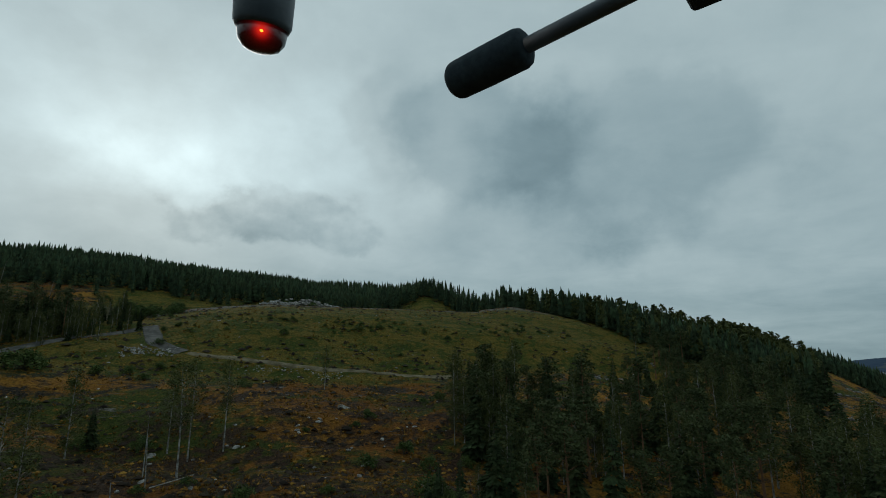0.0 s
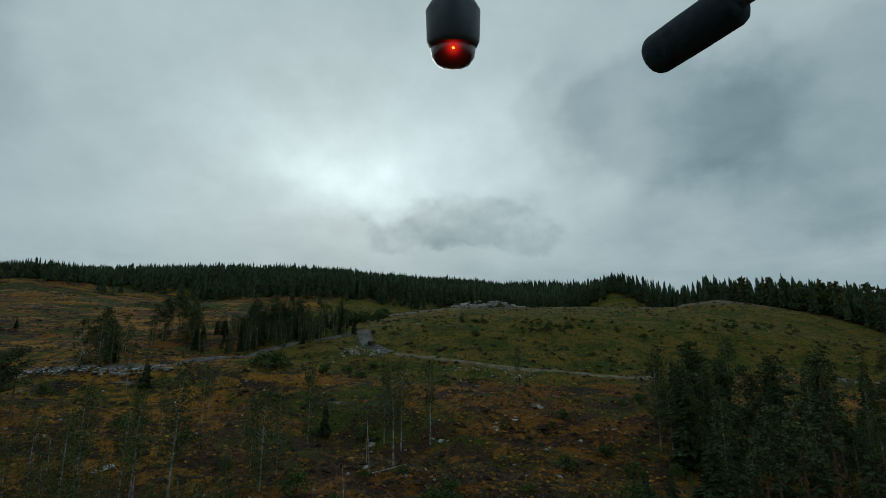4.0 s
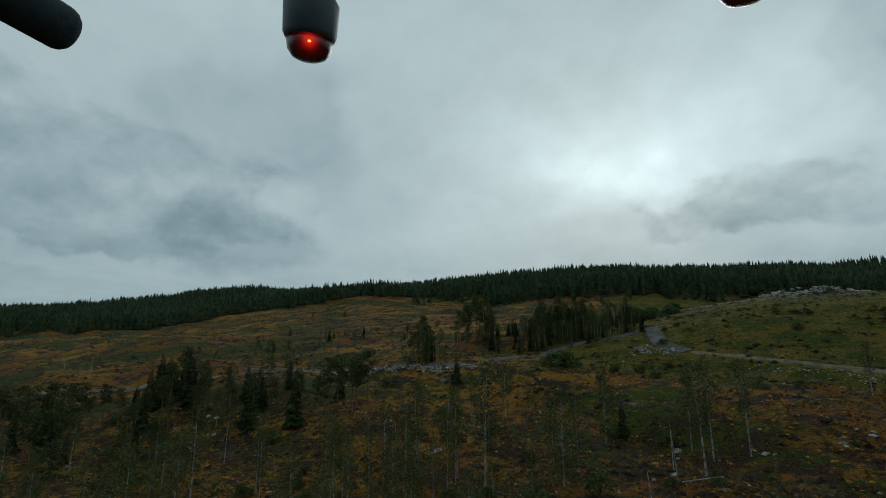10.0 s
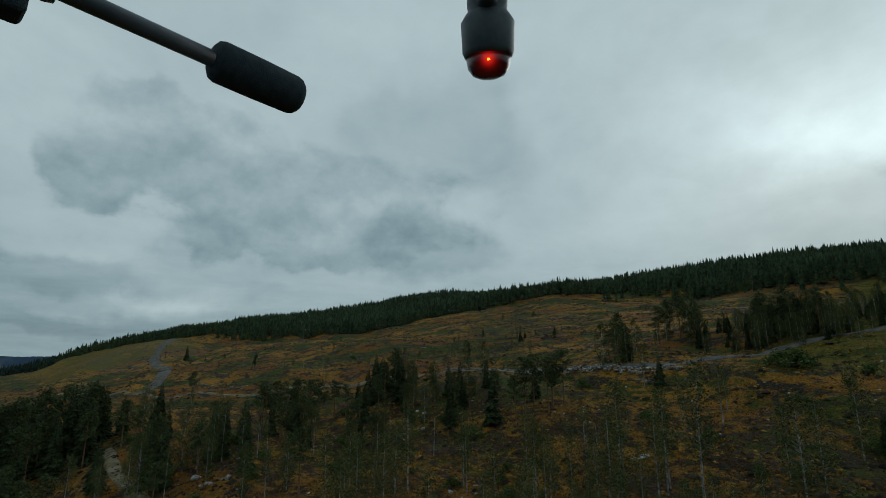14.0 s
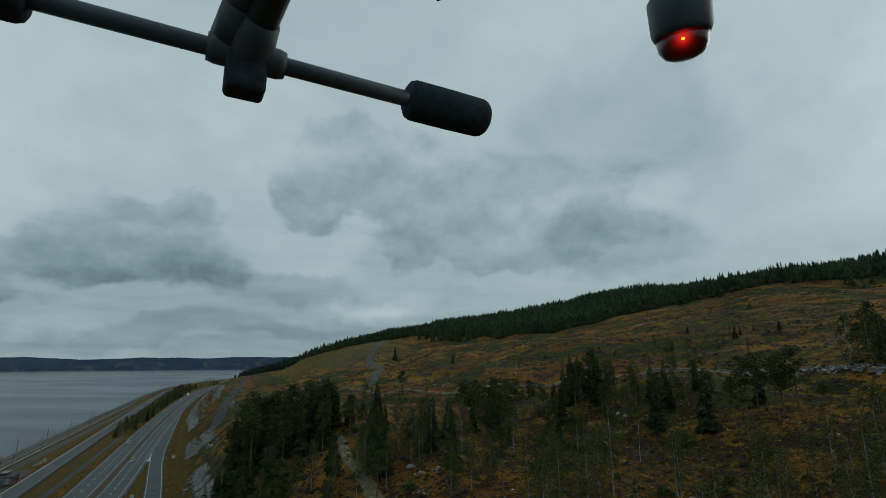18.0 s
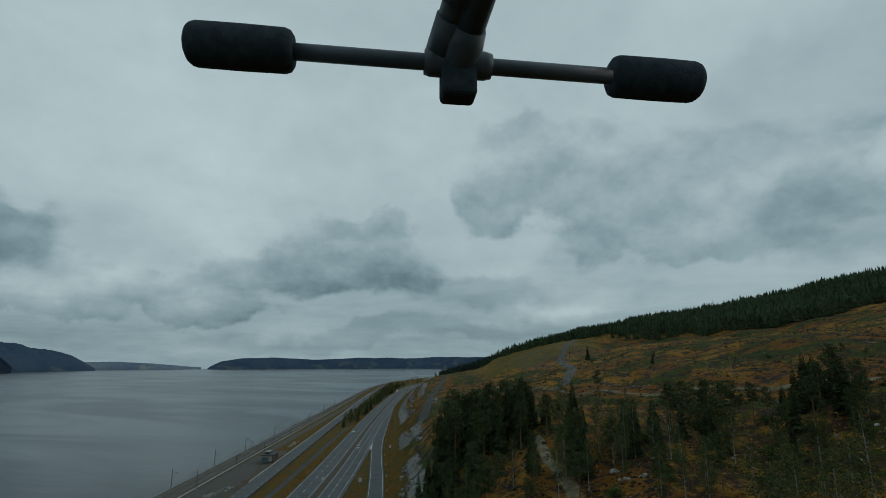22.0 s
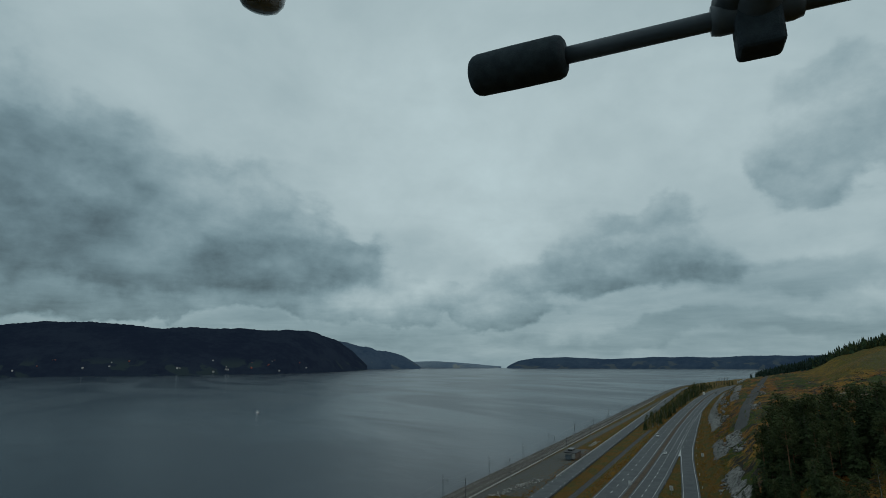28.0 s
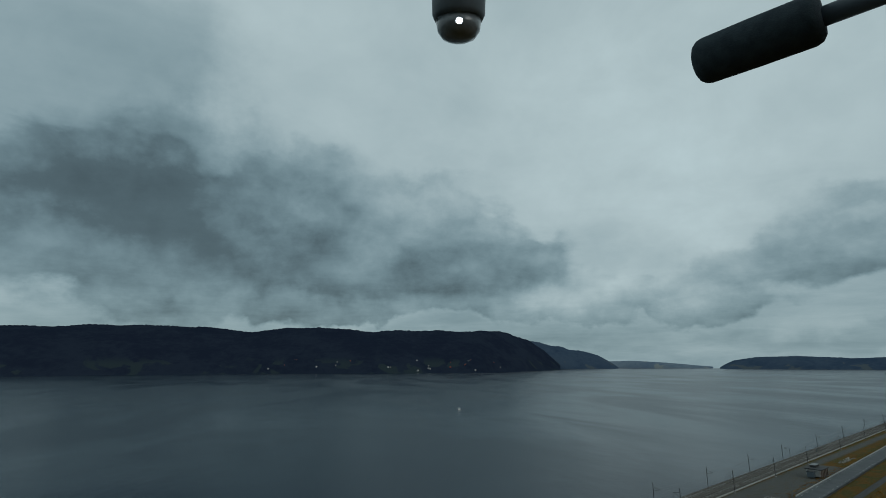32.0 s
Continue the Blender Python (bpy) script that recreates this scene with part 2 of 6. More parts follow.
def ground_material():
    """Cleared hillside: ochre grass, green scrub, dark brash and bare rock; grassy fill, quarry gravel and verges by place."""
    mat, g, b = material("cleared_hillside", 0.95, 0, 0.1)
    p = place(g)
    sep = g.t.nodes.new("ShaderNodeSeparateXYZ")
    g.give(sep.inputs[0], p)
    l = g.m("ADD", g.m("MULTIPLY", sep.outputs[0], CX), g.m("MULTIPLY", sep.outputs[1], CY))
    s = g.m("ADD", g.m("MULTIPLY", sep.outputs[0], NX), g.m("MULTIPLY", sep.outputs[1], NY))
    drawn = g.combine(g.m("MULTIPLY", l, 0.5), s, 0.0)      # patches drawn out along the slope
    wide = g.noise(drawn, 0.018, 5, 0.6, 0.6)
    mid = g.noise(drawn, 0.075, 7, 0.66, 0.8)
    mid2 = g.noise(drawn, 0.17, 7, 0.70, 0.6)
    fine = g.noise(p, 0.55, 7, 0.74, 0.3)
    grain = g.noise(p, 2.6, 5, 0.75)
    ochre = g.mix(g.step(grain, 0.35, 0.65), (0.145, 0.072, 0.012), (0.38, 0.188, 0.029))
    rust = g.mix(g.step(grain, 0.35, 0.65), (0.115, 0.043, 0.009), (0.25, 0.105, 0.019))
    green = g.mix(g.step(grain, 0.35, 0.65), (0.020, 0.034, 0.006), (0.074, 0.092, 0.016))
    brash = g.mix(g.step(grain, 0.38, 0.62), (0.010, 0.009, 0.007), (0.060, 0.050, 0.038))
    stone = g.mix(g.step(grain, 0.3, 0.7), (0.09, 0.085, 0.08), (0.30, 0.29, 0.27))
    c = g.mix(g.step(wide, 0.44, 0.56), ochre, rust)
    c = g.mix(g.step(g.m("ADD", g.m("MULTIPLY", g.m("ADD", mid, g.noise(drawn, 0.03, 4, 0.55, 0.4)), 0.38), g.m("MULTIPLY", fine, 0.24)), 0.475, 0.53), c, green)
    c = g.mix(g.step(g.m("ADD", g.m("MULTIPLY", mid2, 0.65), g.m("MULTIPLY", fine, 0.35)), 0.488, 0.552), c, brash)
    c = g.mix(g.m("MULTIPLY", g.step(g.noise(drawn, 0.26, 8, 0.76, 0.8), 0.60, 0.65), g.step(mid2, 0.45, 0.55)), c, stone)

    def zone(l0, l1, s0, s1, soft, jag):
        jig = g.m("MULTIPLY", g.m("SUBTRACT", mid if jag > 5 else fine, 0.5), jag)
        l2, s2 = g.m("ADD", l, jig), g.m("ADD", s, jig)
        k = g.m("MULTIPLY", g.step(l2, l0, l0 + soft), g.step(l2, l1, l1 - soft))
        return g.m("MULTIPLY", k, g.m("MULTIPLY", g.step(s2, s0, s0 + soft), g.step(s2, s1, s1 - soft)))

    heather = g.mix(g.step(grain, 0.36, 0.64), (0.020, 0.012, 0.008), (0.085, 0.048, 0.027))
    c = g.mix(g.m("MULTIPLY", zone(-75, 210, 14, 118, 22, 30), g.step(g.m("ADD", g.m("MULTIPLY", mid2, 0.5), g.m("MULTIPLY", fine, 0.5)), 0.44, 0.56, 0.0, 0.9)), c, heather)
    weed = g.mix(g.step(grain, 0.35, 0.65), (0.068, 0.054, 0.010), (0.20, 0.145, 0.026))
    fill = g.mix(g.step(g.m("ADD", g.m("MULTIPLY", mid2, 0.5), g.m("MULTIPLY", fine, 0.5)), 0.46, 0.55), weed, green)
    c = g.mix(zone(-235, 45, 116, 330, 14, 26), c, fill)
    gravel = g.mix(g.step(grain, 0.3, 0.7), (0.075, 0.07, 0.062), (0.17, 0.165, 0.15))
    c = g.mix(g.m("MULTIPLY", zone(-155, 30, 184, 250, 8, 12), g.step(fine, 0.36, 0.50)), c, gravel)
    c = g.mix(g.m("MULTIPLY", zone(520, 900, 50, 200, 30, 26), 0.6), c, weed)
    c = g.mix(g.m("MULTIPLY", zone(470, 700, 85, 190, 25, 26), g.step(fine, 0.46, 0.62, 0.0, 0.6)), c, gravel)
    straw = g.mix(g.step(grain, 0.32, 0.68), (0.085, 0.043, 0.010), (0.180, 0.100, 0.022))
    verge = g.mix(g.step(mid2, 0.45, 0.57), straw, g.mix(g.step(grain, 0.35, 0.65), (0.05, 0.048, 0.014), (0.11, 0.095, 0.028)))
    jag = g.m("MULTIPLY", g.m("SUBTRACT", fine, 0.5), 5.0)
    low = g.m("SUBTRACT", 1.0, g.step(g.m("ADD", sep.outputs[2], jag), 8.5, 12.0))
    c = g.mix(low, c, verge)
    grey = g.mix(g.step(grain, 0.3, 0.7), (0.070, 0.071, 0.068), (0.155, 0.152, 0.142))
    c = g.mix(g.m("MULTIPLY", zone(120, 1200, -101, -92.5, 3, 5), g.step(fine, 0.30, 0.46)), c, grey)
    c = g.mix(g.m("MULTIPLY", zone(205, 335, -98, -76.5, 4, 8), g.step(fine, 0.32, 0.50)), c, grey)
    c = g.mix(g.m("SUBTRACT", 1.0, g.step(g.m("ADD", sep.outputs[2], g.m("MULTIPLY", jag, 0.2)), 1.6, 2.2)), c, stone)
    g.give(b.inputs["Base Color"], c)
    lump(g, b, g.m("ADD", fine, g.m("MULTIPLY", grain, 0.5)), 1.0, 0.9)
    return mat


def water_material():
    mat, g, b = material("lake_water", 0.07, 0, 0.23)
    p = place(g)
    b.inputs["Base Color"].default_value = (0.005, 0.015, 0.028, 1)
    b.inputs["IOR"].default_value = 1.33
    st = g.t.nodes.new("ShaderNodeMapping")
    g.give(st.inputs[0], p)
    st.inputs["Rotation"].default_value = (0, 0, 0.7)
    st.inputs["Scale"].default_value = (1.0, 0.35, 1.0)
    wide = g.noise(st.outputs[0], 0.006, 4, 0.6, 1.0)
    n1, n2 = g.noise(st.outputs[0], 0.55, 4, 0.6), g.noise(st.outputs[0], 0.09, 3, 0.5)
    g.give(b.inputs["Roughness"], g.step(wide, 0.35, 0.65, 0.18, 0.27))
    lump(g, b, g.m("ADD", g.m("MULTIPLY", n1, 0.22), g.m("MULTIPLY", n2, 0.7)), 0.40, 1.0)
    return mat


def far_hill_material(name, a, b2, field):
    """Wooded far hillside, with the haze of moist air mixed into its colours."""
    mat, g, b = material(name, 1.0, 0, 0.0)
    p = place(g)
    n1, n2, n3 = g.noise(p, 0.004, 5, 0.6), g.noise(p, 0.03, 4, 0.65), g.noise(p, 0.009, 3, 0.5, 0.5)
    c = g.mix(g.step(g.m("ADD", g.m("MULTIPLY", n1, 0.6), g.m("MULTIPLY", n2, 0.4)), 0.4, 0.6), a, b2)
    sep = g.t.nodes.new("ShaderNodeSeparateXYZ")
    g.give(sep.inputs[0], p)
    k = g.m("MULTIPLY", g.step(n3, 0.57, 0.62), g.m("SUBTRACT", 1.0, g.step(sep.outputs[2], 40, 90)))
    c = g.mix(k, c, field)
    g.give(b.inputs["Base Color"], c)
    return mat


def glow(name, colour, power):
    mat, g, b = material(name, 0.3)
    b.inputs["Base Color"].default_value = (*colour, 1)
    b.inputs["Emission Color"].default_value, b.inputs["Emission Strength"].default_value = (*colour, 1), power
    return mat


GROUND, WATER = ground_material(), water_material()
ASPHALT = two_tone("asphalt", (0.052, 0.057, 0.061), (0.080, 0.085, 0.089), 0.25, 0.75, bump=0.01)
GRAVEL = two_tone("crushed_gravel", (0.045, 0.044, 0.040), (0.118, 0.113, 0.102), 0.45, 0.95, bump=0.05)
DARK_GRAVEL = two_tone("dark_wet_gravel", (0.034, 0.033, 0.033), (0.066, 0.064, 0.061), 0.7, 0.9, bump=0.05)
BALLAST = two_tone("rail_ballast", (0.055, 0.048, 0.040), (0.105, 0.095, 0.082), 1.3, 0.95, bump=0.06)
SOIL = two_tone("median_brown_soil", (0.055, 0.038, 0.026), (0.10, 0.07, 0.045), 0.8, 0.95, bump=0.05)
PAINT = two_tone("road_paint", (0.36, 0.36, 0.35), (0.58, 0.58, 0.56), 1.2, 0.6)
ROCK = two_tone("blasted_rock", (0.040, 0.038, 0.033), (0.30, 0.29, 0.27), 0.8, 0.9, bump=0.3, vary=0.3)
GRASSTRACK = two_tone("grassy_gravel", (0.075, 0.060, 0.028), (0.19, 0.16, 0.10), 0.35, 0.95, bump=0.05)
BOULDER = two_tone("lichened_boulder", (0.11, 0.105, 0.095), (0.44, 0.43, 0.40), 1.6, 0.9, bump=0.1, vary=0.25)
CONCRETE = two_tone("concrete", (0.30, 0.30, 0.29), (0.42, 0.42, 0.40), 1.2, 0.9, bump=0.01)
STEEL = two_tone("galvanised_steel", (0.16, 0.17, 0.17), (0.26, 0.27, 0.27), 2.0, 0.5, metal=0.7)
RAILSTEEL = two_tone("rail_steel", (0.11, 0.085, 0.065), (0.22, 0.20, 0.18), 1.5, 0.45, metal=0.8)
MASTSTEEL = two_tone("dark_mast_steel", (0.035, 0.038, 0.038), (0.07, 0.072, 0.07), 1.5, 0.6, metal=0.4)
WOODPOLE = two_tone("tarred_pole", (0.05, 0.042, 0.034), (0.11, 0.095, 0.08), 1.0, 0.9)
DEADWOOD = two_tone("grey_deadwood", (0.09, 0.08, 0.068), (0.24, 0.22, 0.19), 1.5, 0.9)
NEEDLE = two_tone("spruce_needles", (0.026, 0.040, 0.018), (0.054, 0.074, 0.030), 0.55, 0.85, vary=0.35, spec=0.1)
NEEDLE_FAR = two_tone("far_spruce_needles", (0.022, 0.037, 0.021), (0.045, 0.066, 0.031), 0.12, 0.9, vary=0.45, spec=0.05)
NEEDLE_PINE = two_tone("pine_needles", (0.036, 0.050, 0.020), (0.076, 0.090, 0.036), 0.7, 0.85, vary=0.3, spec=0.1)
LEAF = two_tone("birch_leaves", (0.035, 0.050, 0.015), (0.092, 0.098, 0.029), 0.5, 0.8, vary=0.15, spec=0.15)
LEAF_BUSH = two_tone("willow_scrub_leaves", (0.036, 0.064, 0.018), (0.085, 0.112, 0.030), 0.8, 0.8, vary=0.4, spec=0.15)
TUSSOCK = two_tone("dry_grass_tussock", (0.115, 0.052, 0.009), (0.27, 0.140, 0.024), 0.35, 0.95, vary=0.2, spec=0.1)
HEATH = two_tone("green_heath", (0.030, 0.042, 0.012), (0.078, 0.082, 0.022), 0.3, 0.95, vary=0.4, spec=0.1)
HEATHER = two_tone("dark_heather", (0.010, 0.008, 0.006), (0.045, 0.034, 0.024), 0.6, 0.95, vary=0.3, spec=0.05)
BARK = two_tone("spruce_bark", (0.045, 0.036, 0.028), (0.10, 0.08, 0.06), 2.0, 0.95, bump=0.03)
BARK_PINE = two_tone("pine_bark", (0.12, 0.062, 0.032), (0.20, 0.11, 0.06), 1.4, 0.95, bump=0.03)
BARK_BIRCH = two_tone("birch_bark", (0.085, 0.080, 0.072), (0.38, 0.37, 0.345), 1.7, 0.85)
CARWHITE = two_tone("white_car_paint", (0.72, 0.72, 0.72), (0.80, 0.80, 0.80), 0.8, 0.25, spec=0.5)
CARDARK = two_tone("dark_car_paint", (0.02, 0.022, 0.026), (0.035, 0.036, 0.04), 0.8, 0.25, spec=0.5)
CARGLASS = two_tone("tinted_car_glass", (0.012, 0.014, 0.016), (0.02, 0.022, 0.024), 0.8, 0.08, spec=0.5)
RUBBER = two_tone("tyre_rubber", (0.015, 0.015, 0.015), (0.03, 0.03, 0.03), 3.0, 0.9)
REDPAINT = two_tone("red_sign_paint", (0.45, 0.03, 0.025), (0.55, 0.05, 0.04), 2.0, 0.5)
CLADDING = two_tone("weathered_brown_cladding", (0.10, 0.075, 0.06), (0.17, 0.13, 0.10), 1.0, 0.85)
ROOFING = two_tone("dark_roofing", (0.03, 0.03, 0.032), (0.06, 0.06, 0.062), 0.8, 0.7)
DOORPAINT = two_tone("grey_door_paint", (0.20, 0.19, 0.18), (0.28, 0.27, 0.26), 1.0, 0.6)
# white paint with the haze of distance greyed into its colour
HOUSEWHITE = two_tone("hazed_white_house_paint", (0.32, 0.33, 0.33), (0.48, 0.49, 0.49), 0.2, 0.8)
HOUSERED = two_tone("red_house_paint", (0.20, 0.05, 0.035), (0.28, 0.07, 0.05), 0.2, 0.8)
CARBON = two_tone("satin_carbon_tube", (0.060, 0.080, 0.098), (0.085, 0.110, 0.132), 18.0, 0.42, spec=0.35, local=True)
PLASTIC = two_tone("black_plastic", (0.062, 0.082, 0.098), (0.088, 0.112, 0.130), 25.0, 0.5, spec=0.4, local=True)
FOAM = two_tone("black_foam_rubber", (0.034, 0.048, 0.058), (0.050, 0.068, 0.080), 140.0, 0.95, bump=0.0006, spec=0.15, local=True)
SMOKED = two_tone("smoked_lamp_dome", (0.035, 0.008, 0.008), (0.05, 0.012, 0.012), 30.0, 0.2, spec=0.5, local=True)
SMOKED_CLEAR = two_tone("smoked_grey_lamp_dome", (0.13, 0.15, 0.16), (0.20, 0.22, 0.23), 30.0, 0.15, spec=0.5, local=True)
LED_CORE = glow("red_led_core", (1.0, 0.36, 0.03), 2.2)


def lit_dome(name, centre, hot, warm, power):
    """Smoked lamp dome with a lamp behind it, brightest next to the lamp."""
    mat, g, b = material(name, 0.25, 0, 0.5)
    b.inputs["Base Color"].default_value = (0.02, 0.010, 0.011, 1)
    n = g.t.nodes.new("ShaderNodeVectorMath")
    n.operation = "DISTANCE"
    g.give(n.inputs[0], g.t.nodes.new("ShaderNodeTexCoord").outputs["Object"])
    n.inputs[1].default_value = tuple(centre)
    d = n.outputs["Value"]
    near = g.m("EXPONENT", g.m("MULTIPLY", g.m("POWER", g.m("DIVIDE", d, 0.0060), 2.0), -1.0))
    wide = g.m("EXPONENT", g.m("MULTIPLY", g.m("POWER", g.m("DIVIDE", d, 0.015), 2.0), -1.0))
    g.give(b.inputs["Emission Color"], g.mix(near, warm, hot))
    g.give(b.inputs["Emission Strength"], g.m("ADD", g.m("MULTIPLY", near, power), g.m("MULTIPLY", wide, power * 0.045)))
    return mat


# spruce needles again, dimmed and blued in the colour for hazy distance
NEEDLE_DIM = two_tone("distance_dimmed_spruce_needles", (0.013, 0.024, 0.020), (0.026, 0.040, 0.030), 0.1, 0.95, vary=0.35, spec=0.0)
LED_WHITE = glow("white_led", (0.8, 0.95, 1.0), 2.2)


# ---- mesh helpers ----
def mesh_of(name, verts, faces, mats, index=None, smooth=False):
    me = bpy.data.meshes.new(name)
    me.from_pydata([tuple(v) for v in verts], [], [tuple(int(i) for i in f) for f in faces])
    for m in (mats if isinstance(mats, (list, tuple)) else [mats]):
        me.materials.append(m)
    if index is not None:
        me.polygons.foreach_set("material_index", np.asarray(index, dtype=np.int32))
    if smooth:
        me.polygons.foreach_set("use_smooth", np.ones(len(me.polygons), dtype=bool))
    me.update()
    return me


def fast_mesh(name, verts, faces, mat, smooth=False):
    """verts (n,3), faces (m,k) arrays, all faces of one size."""
    verts, faces = np.asarray(verts, np.float32), np.asarray(faces, np.int32)
    me = bpy.data.meshes.new(name)
    k = faces.shape[1]
    me.vertices.add(len(verts))
    me.vertices.foreach_set("co", verts.ravel())
    me.loops.add(faces.size)
    me.loops.foreach_set("vertex_index", faces.ravel())
    me.polygons.add(len(faces))
    me.polygons.foreach_set("loop_start", np.arange(0, faces.size, k, dtype=np.int32))
    me.materials.append(mat)
    me.update(calc_edges=True)
    if smooth:
        me.polygons.foreach_set("use_smooth", np.ones(len(faces), dtype=bool))
    me.validate()
    return me


def part(name, bm, mat, parent, label="", smooth=False):
    me = bpy.data.meshes.new(name)
    bm.to_mesh(me)
    bm.free()
    me.materials.append(mat)
    if smooth:
        me.polygons.foreach_set("use_smooth", np.ones(len(me.polygons), dtype=bool))
    ob = new(name, me)
    ob.parent = parent
    return tagged(ob, label) if label else ob


def piece(name, me, parent, label="", m=None):
    ob = new(name, me)
    ob.parent = parent
    if m is not None:
        ob.matrix_basis = m
    return tagged(ob, label) if label else ob


def thing(name, label, category, group="", kind="", at=None):
    ob = new(name)
    if at is not None:
        ob.matrix_basis = at
    return tagged(ob, label, category, group, kind)


def box(bm, x, y, z, sx, sy, sz, bevel=0.0, rz=0.0, taper=1.0):
    """Box with its foot's centre at x, y, z."""
    m = Matrix.Translation((x, y, z)) @ Matrix.Rotation(rz, 4, "Z")
    vs = []
    for k, t in ((0, 1.0), (1, taper)):
        for a, b in ((-1, -1), (1, -1), (1, 1), (-1, 1)):
            vs.append(bm.verts.new(m @ Vector((a * sx / 2 * t, b * sy / 2 * t, k * sz))))
    fs = [bm.faces.new([vs[i] for i in f]) for f in ((3, 2, 1, 0), (4, 5, 6, 7), (0, 1, 5, 4), (1, 2, 6, 5), (2, 3, 7, 6), (3, 0, 4, 7))]
    if bevel:
        es = {e for f in fs for e in f.edges}
        bmesh.ops.bevel(bm, geom=list(es), offset=bevel, segments=3, profile=0.5, affect="EDGES")
    return bm


def rod(bm, a, b, r1, r2=None, n=8, caps=True):
    """Round bar from a to b."""
    a, b = Vector(a), Vector(b)
    r2 = r1 if r2 is None else r2
    q = (b - a).to_track_quat("Z", "Y")
    rings = []
    for c, r in ((a, r1), (b, r2)):
        rings.append([bm.verts.new(c + q @ Vector((r * math.cos(6.2832 * i / n), r * math.sin(6.2832 * i / n), 0))) for i in range(n)])
    for i in range(n):
        bm.faces.new((rings[0][i], rings[0][(i + 1) % n], rings[1][(i + 1) % n], rings[1][i]))
    if caps:
        bm.faces.new(rings[0][::-1])
        bm.faces.new(rings[1])
    return bm


def lathe(bm, a, b, outline, n=24):
    """Turned body along a to b: outline of (share of the way, radius)."""
    a, b = Vector(a), Vector(b)
    q = (b - a).to_track_quat("Z", "Y")
    rings = []
    for t, r in outline:
        c = a.lerp(b, t)
        rings.append([bm.verts.new(c + q @ Vector((r * math.cos(6.2832 * i / n), r * math.sin(6.2832 * i / n), 0))) for i in range(n)])
    for p, o in zip(rings, rings[1:]):
        for i in range(n):
            bm.faces.new((p[i], p[(i + 1) % n], o[(i + 1) % n], o[i]))
    bm.faces.new(rings[0][::-1])
    bm.faces.new(rings[-1])
    return bm


def ribbon(path, section):
    """Strip swept along path [(x, y, z)], section [(offset to the right of the way, lift)]."""
    bm = bmesh.new()
    rows = []
    for i, p in enumerate(path):
        a, b = path[max(i - 1, 0)], path[min(i + 1, len(path) - 1)]
        d = Vector((b[0] - a[0], b[1] - a[1], 0)).normalized()
        side = Vector((d.y, -d.x, 0))
        rows.append([bm.verts.new(Vector(p) + side * o + Vector((0, 0, h))) for o, h in section])
    for r0, r1 in zip(rows, rows[1:]):
        for j in range(len(section) - 1):
            bm.faces.new((r0[j], r0[j + 1], r1[j + 1], r1[j]))
    return bm


def ribbon_draped(path, section):
    """Strip laid on the land across its whole width."""
    bm = bmesh.new()
    rows = []
    wob = random.Random(len(path))
    for i, p in enumerate(path):
        a, b = path[max(i - 1, 0)], path[min(i + 1, len(path) - 1)]
        d = Vector((b[0] - a[0], b[1] - a[1], 0)).normalized()
        row = []
        for o, h in section:
            o = o * wob.uniform(0.88, 1.12)
            x, y = p[0] + d.y * o, p[1] - d.x * o
            row.append(bm.verts.new((x, y, float(land(x, y)) + h)))
        rows.append(row)
    for r0, r1 in zip(rows, rows[1:]):
        for j in range(len(section) - 1):
            bm.faces.new((r0[j], r0[j + 1], r1[j + 1], r1[j]))
    return bm


# ---- ground, lake, far shores ----
def build_land():
    na, nr = 760, 270
    az = np.linspace(0, 2 * np.pi, na, endpoint=False)
    r = np.concatenate(([0.0], 6.0 * (4950.0 / 6.0) ** (np.arange(nr) / (nr - 1))))
    R, A = np.meshgrid(r, az, indexing="ij")
    x, y = -np.sin(A) * R, np.cos(A) * R
    z = land(x, y)
    # the far hinterland sinks out of sight
    z = np.where(R > 2600, z - (R - 2600) * 0.12, z)
    z = np.maximum(z, -14)
    v = np.stack((x, y, z), -1).reshape(-1, 3)
    i, j = np.meshgrid(np.arange(nr), np.arange(na), indexing="ij")
    k = (j + 1) % na
    f = np.stack((i * na + j, i * na + k, (i + 1) * na + k, (i + 1) * na + j), -1).reshape(-1, 4)
    ob = new("ground", fast_mesh("ground", v, f[:, ::-1], GROUND, True))
    tagged(ob, "cleared hillside with ochre grass, green scrub, brash and bare rock", "ground", kind="structure")
    return ob


build_land()


def build_water():
    bm = bmesh.new()
    n = 96
    c = bm.verts.new((0, 0, 0))
    ring = [bm.verts.new((4900 * math.cos(6.2832 * i / n), 4900 * math.sin(6.2832 * i / n), 0)) for i in range(n)]
    for i in range(n):
        bm.faces.new((c, ring[i], ring[(i + 1) % n]))
    ob = part("water", bm, WATER, None)
    tagged(ob, "calm grey lake with faint ripples and wind streaks", "lake", kind="structure")


build_water()


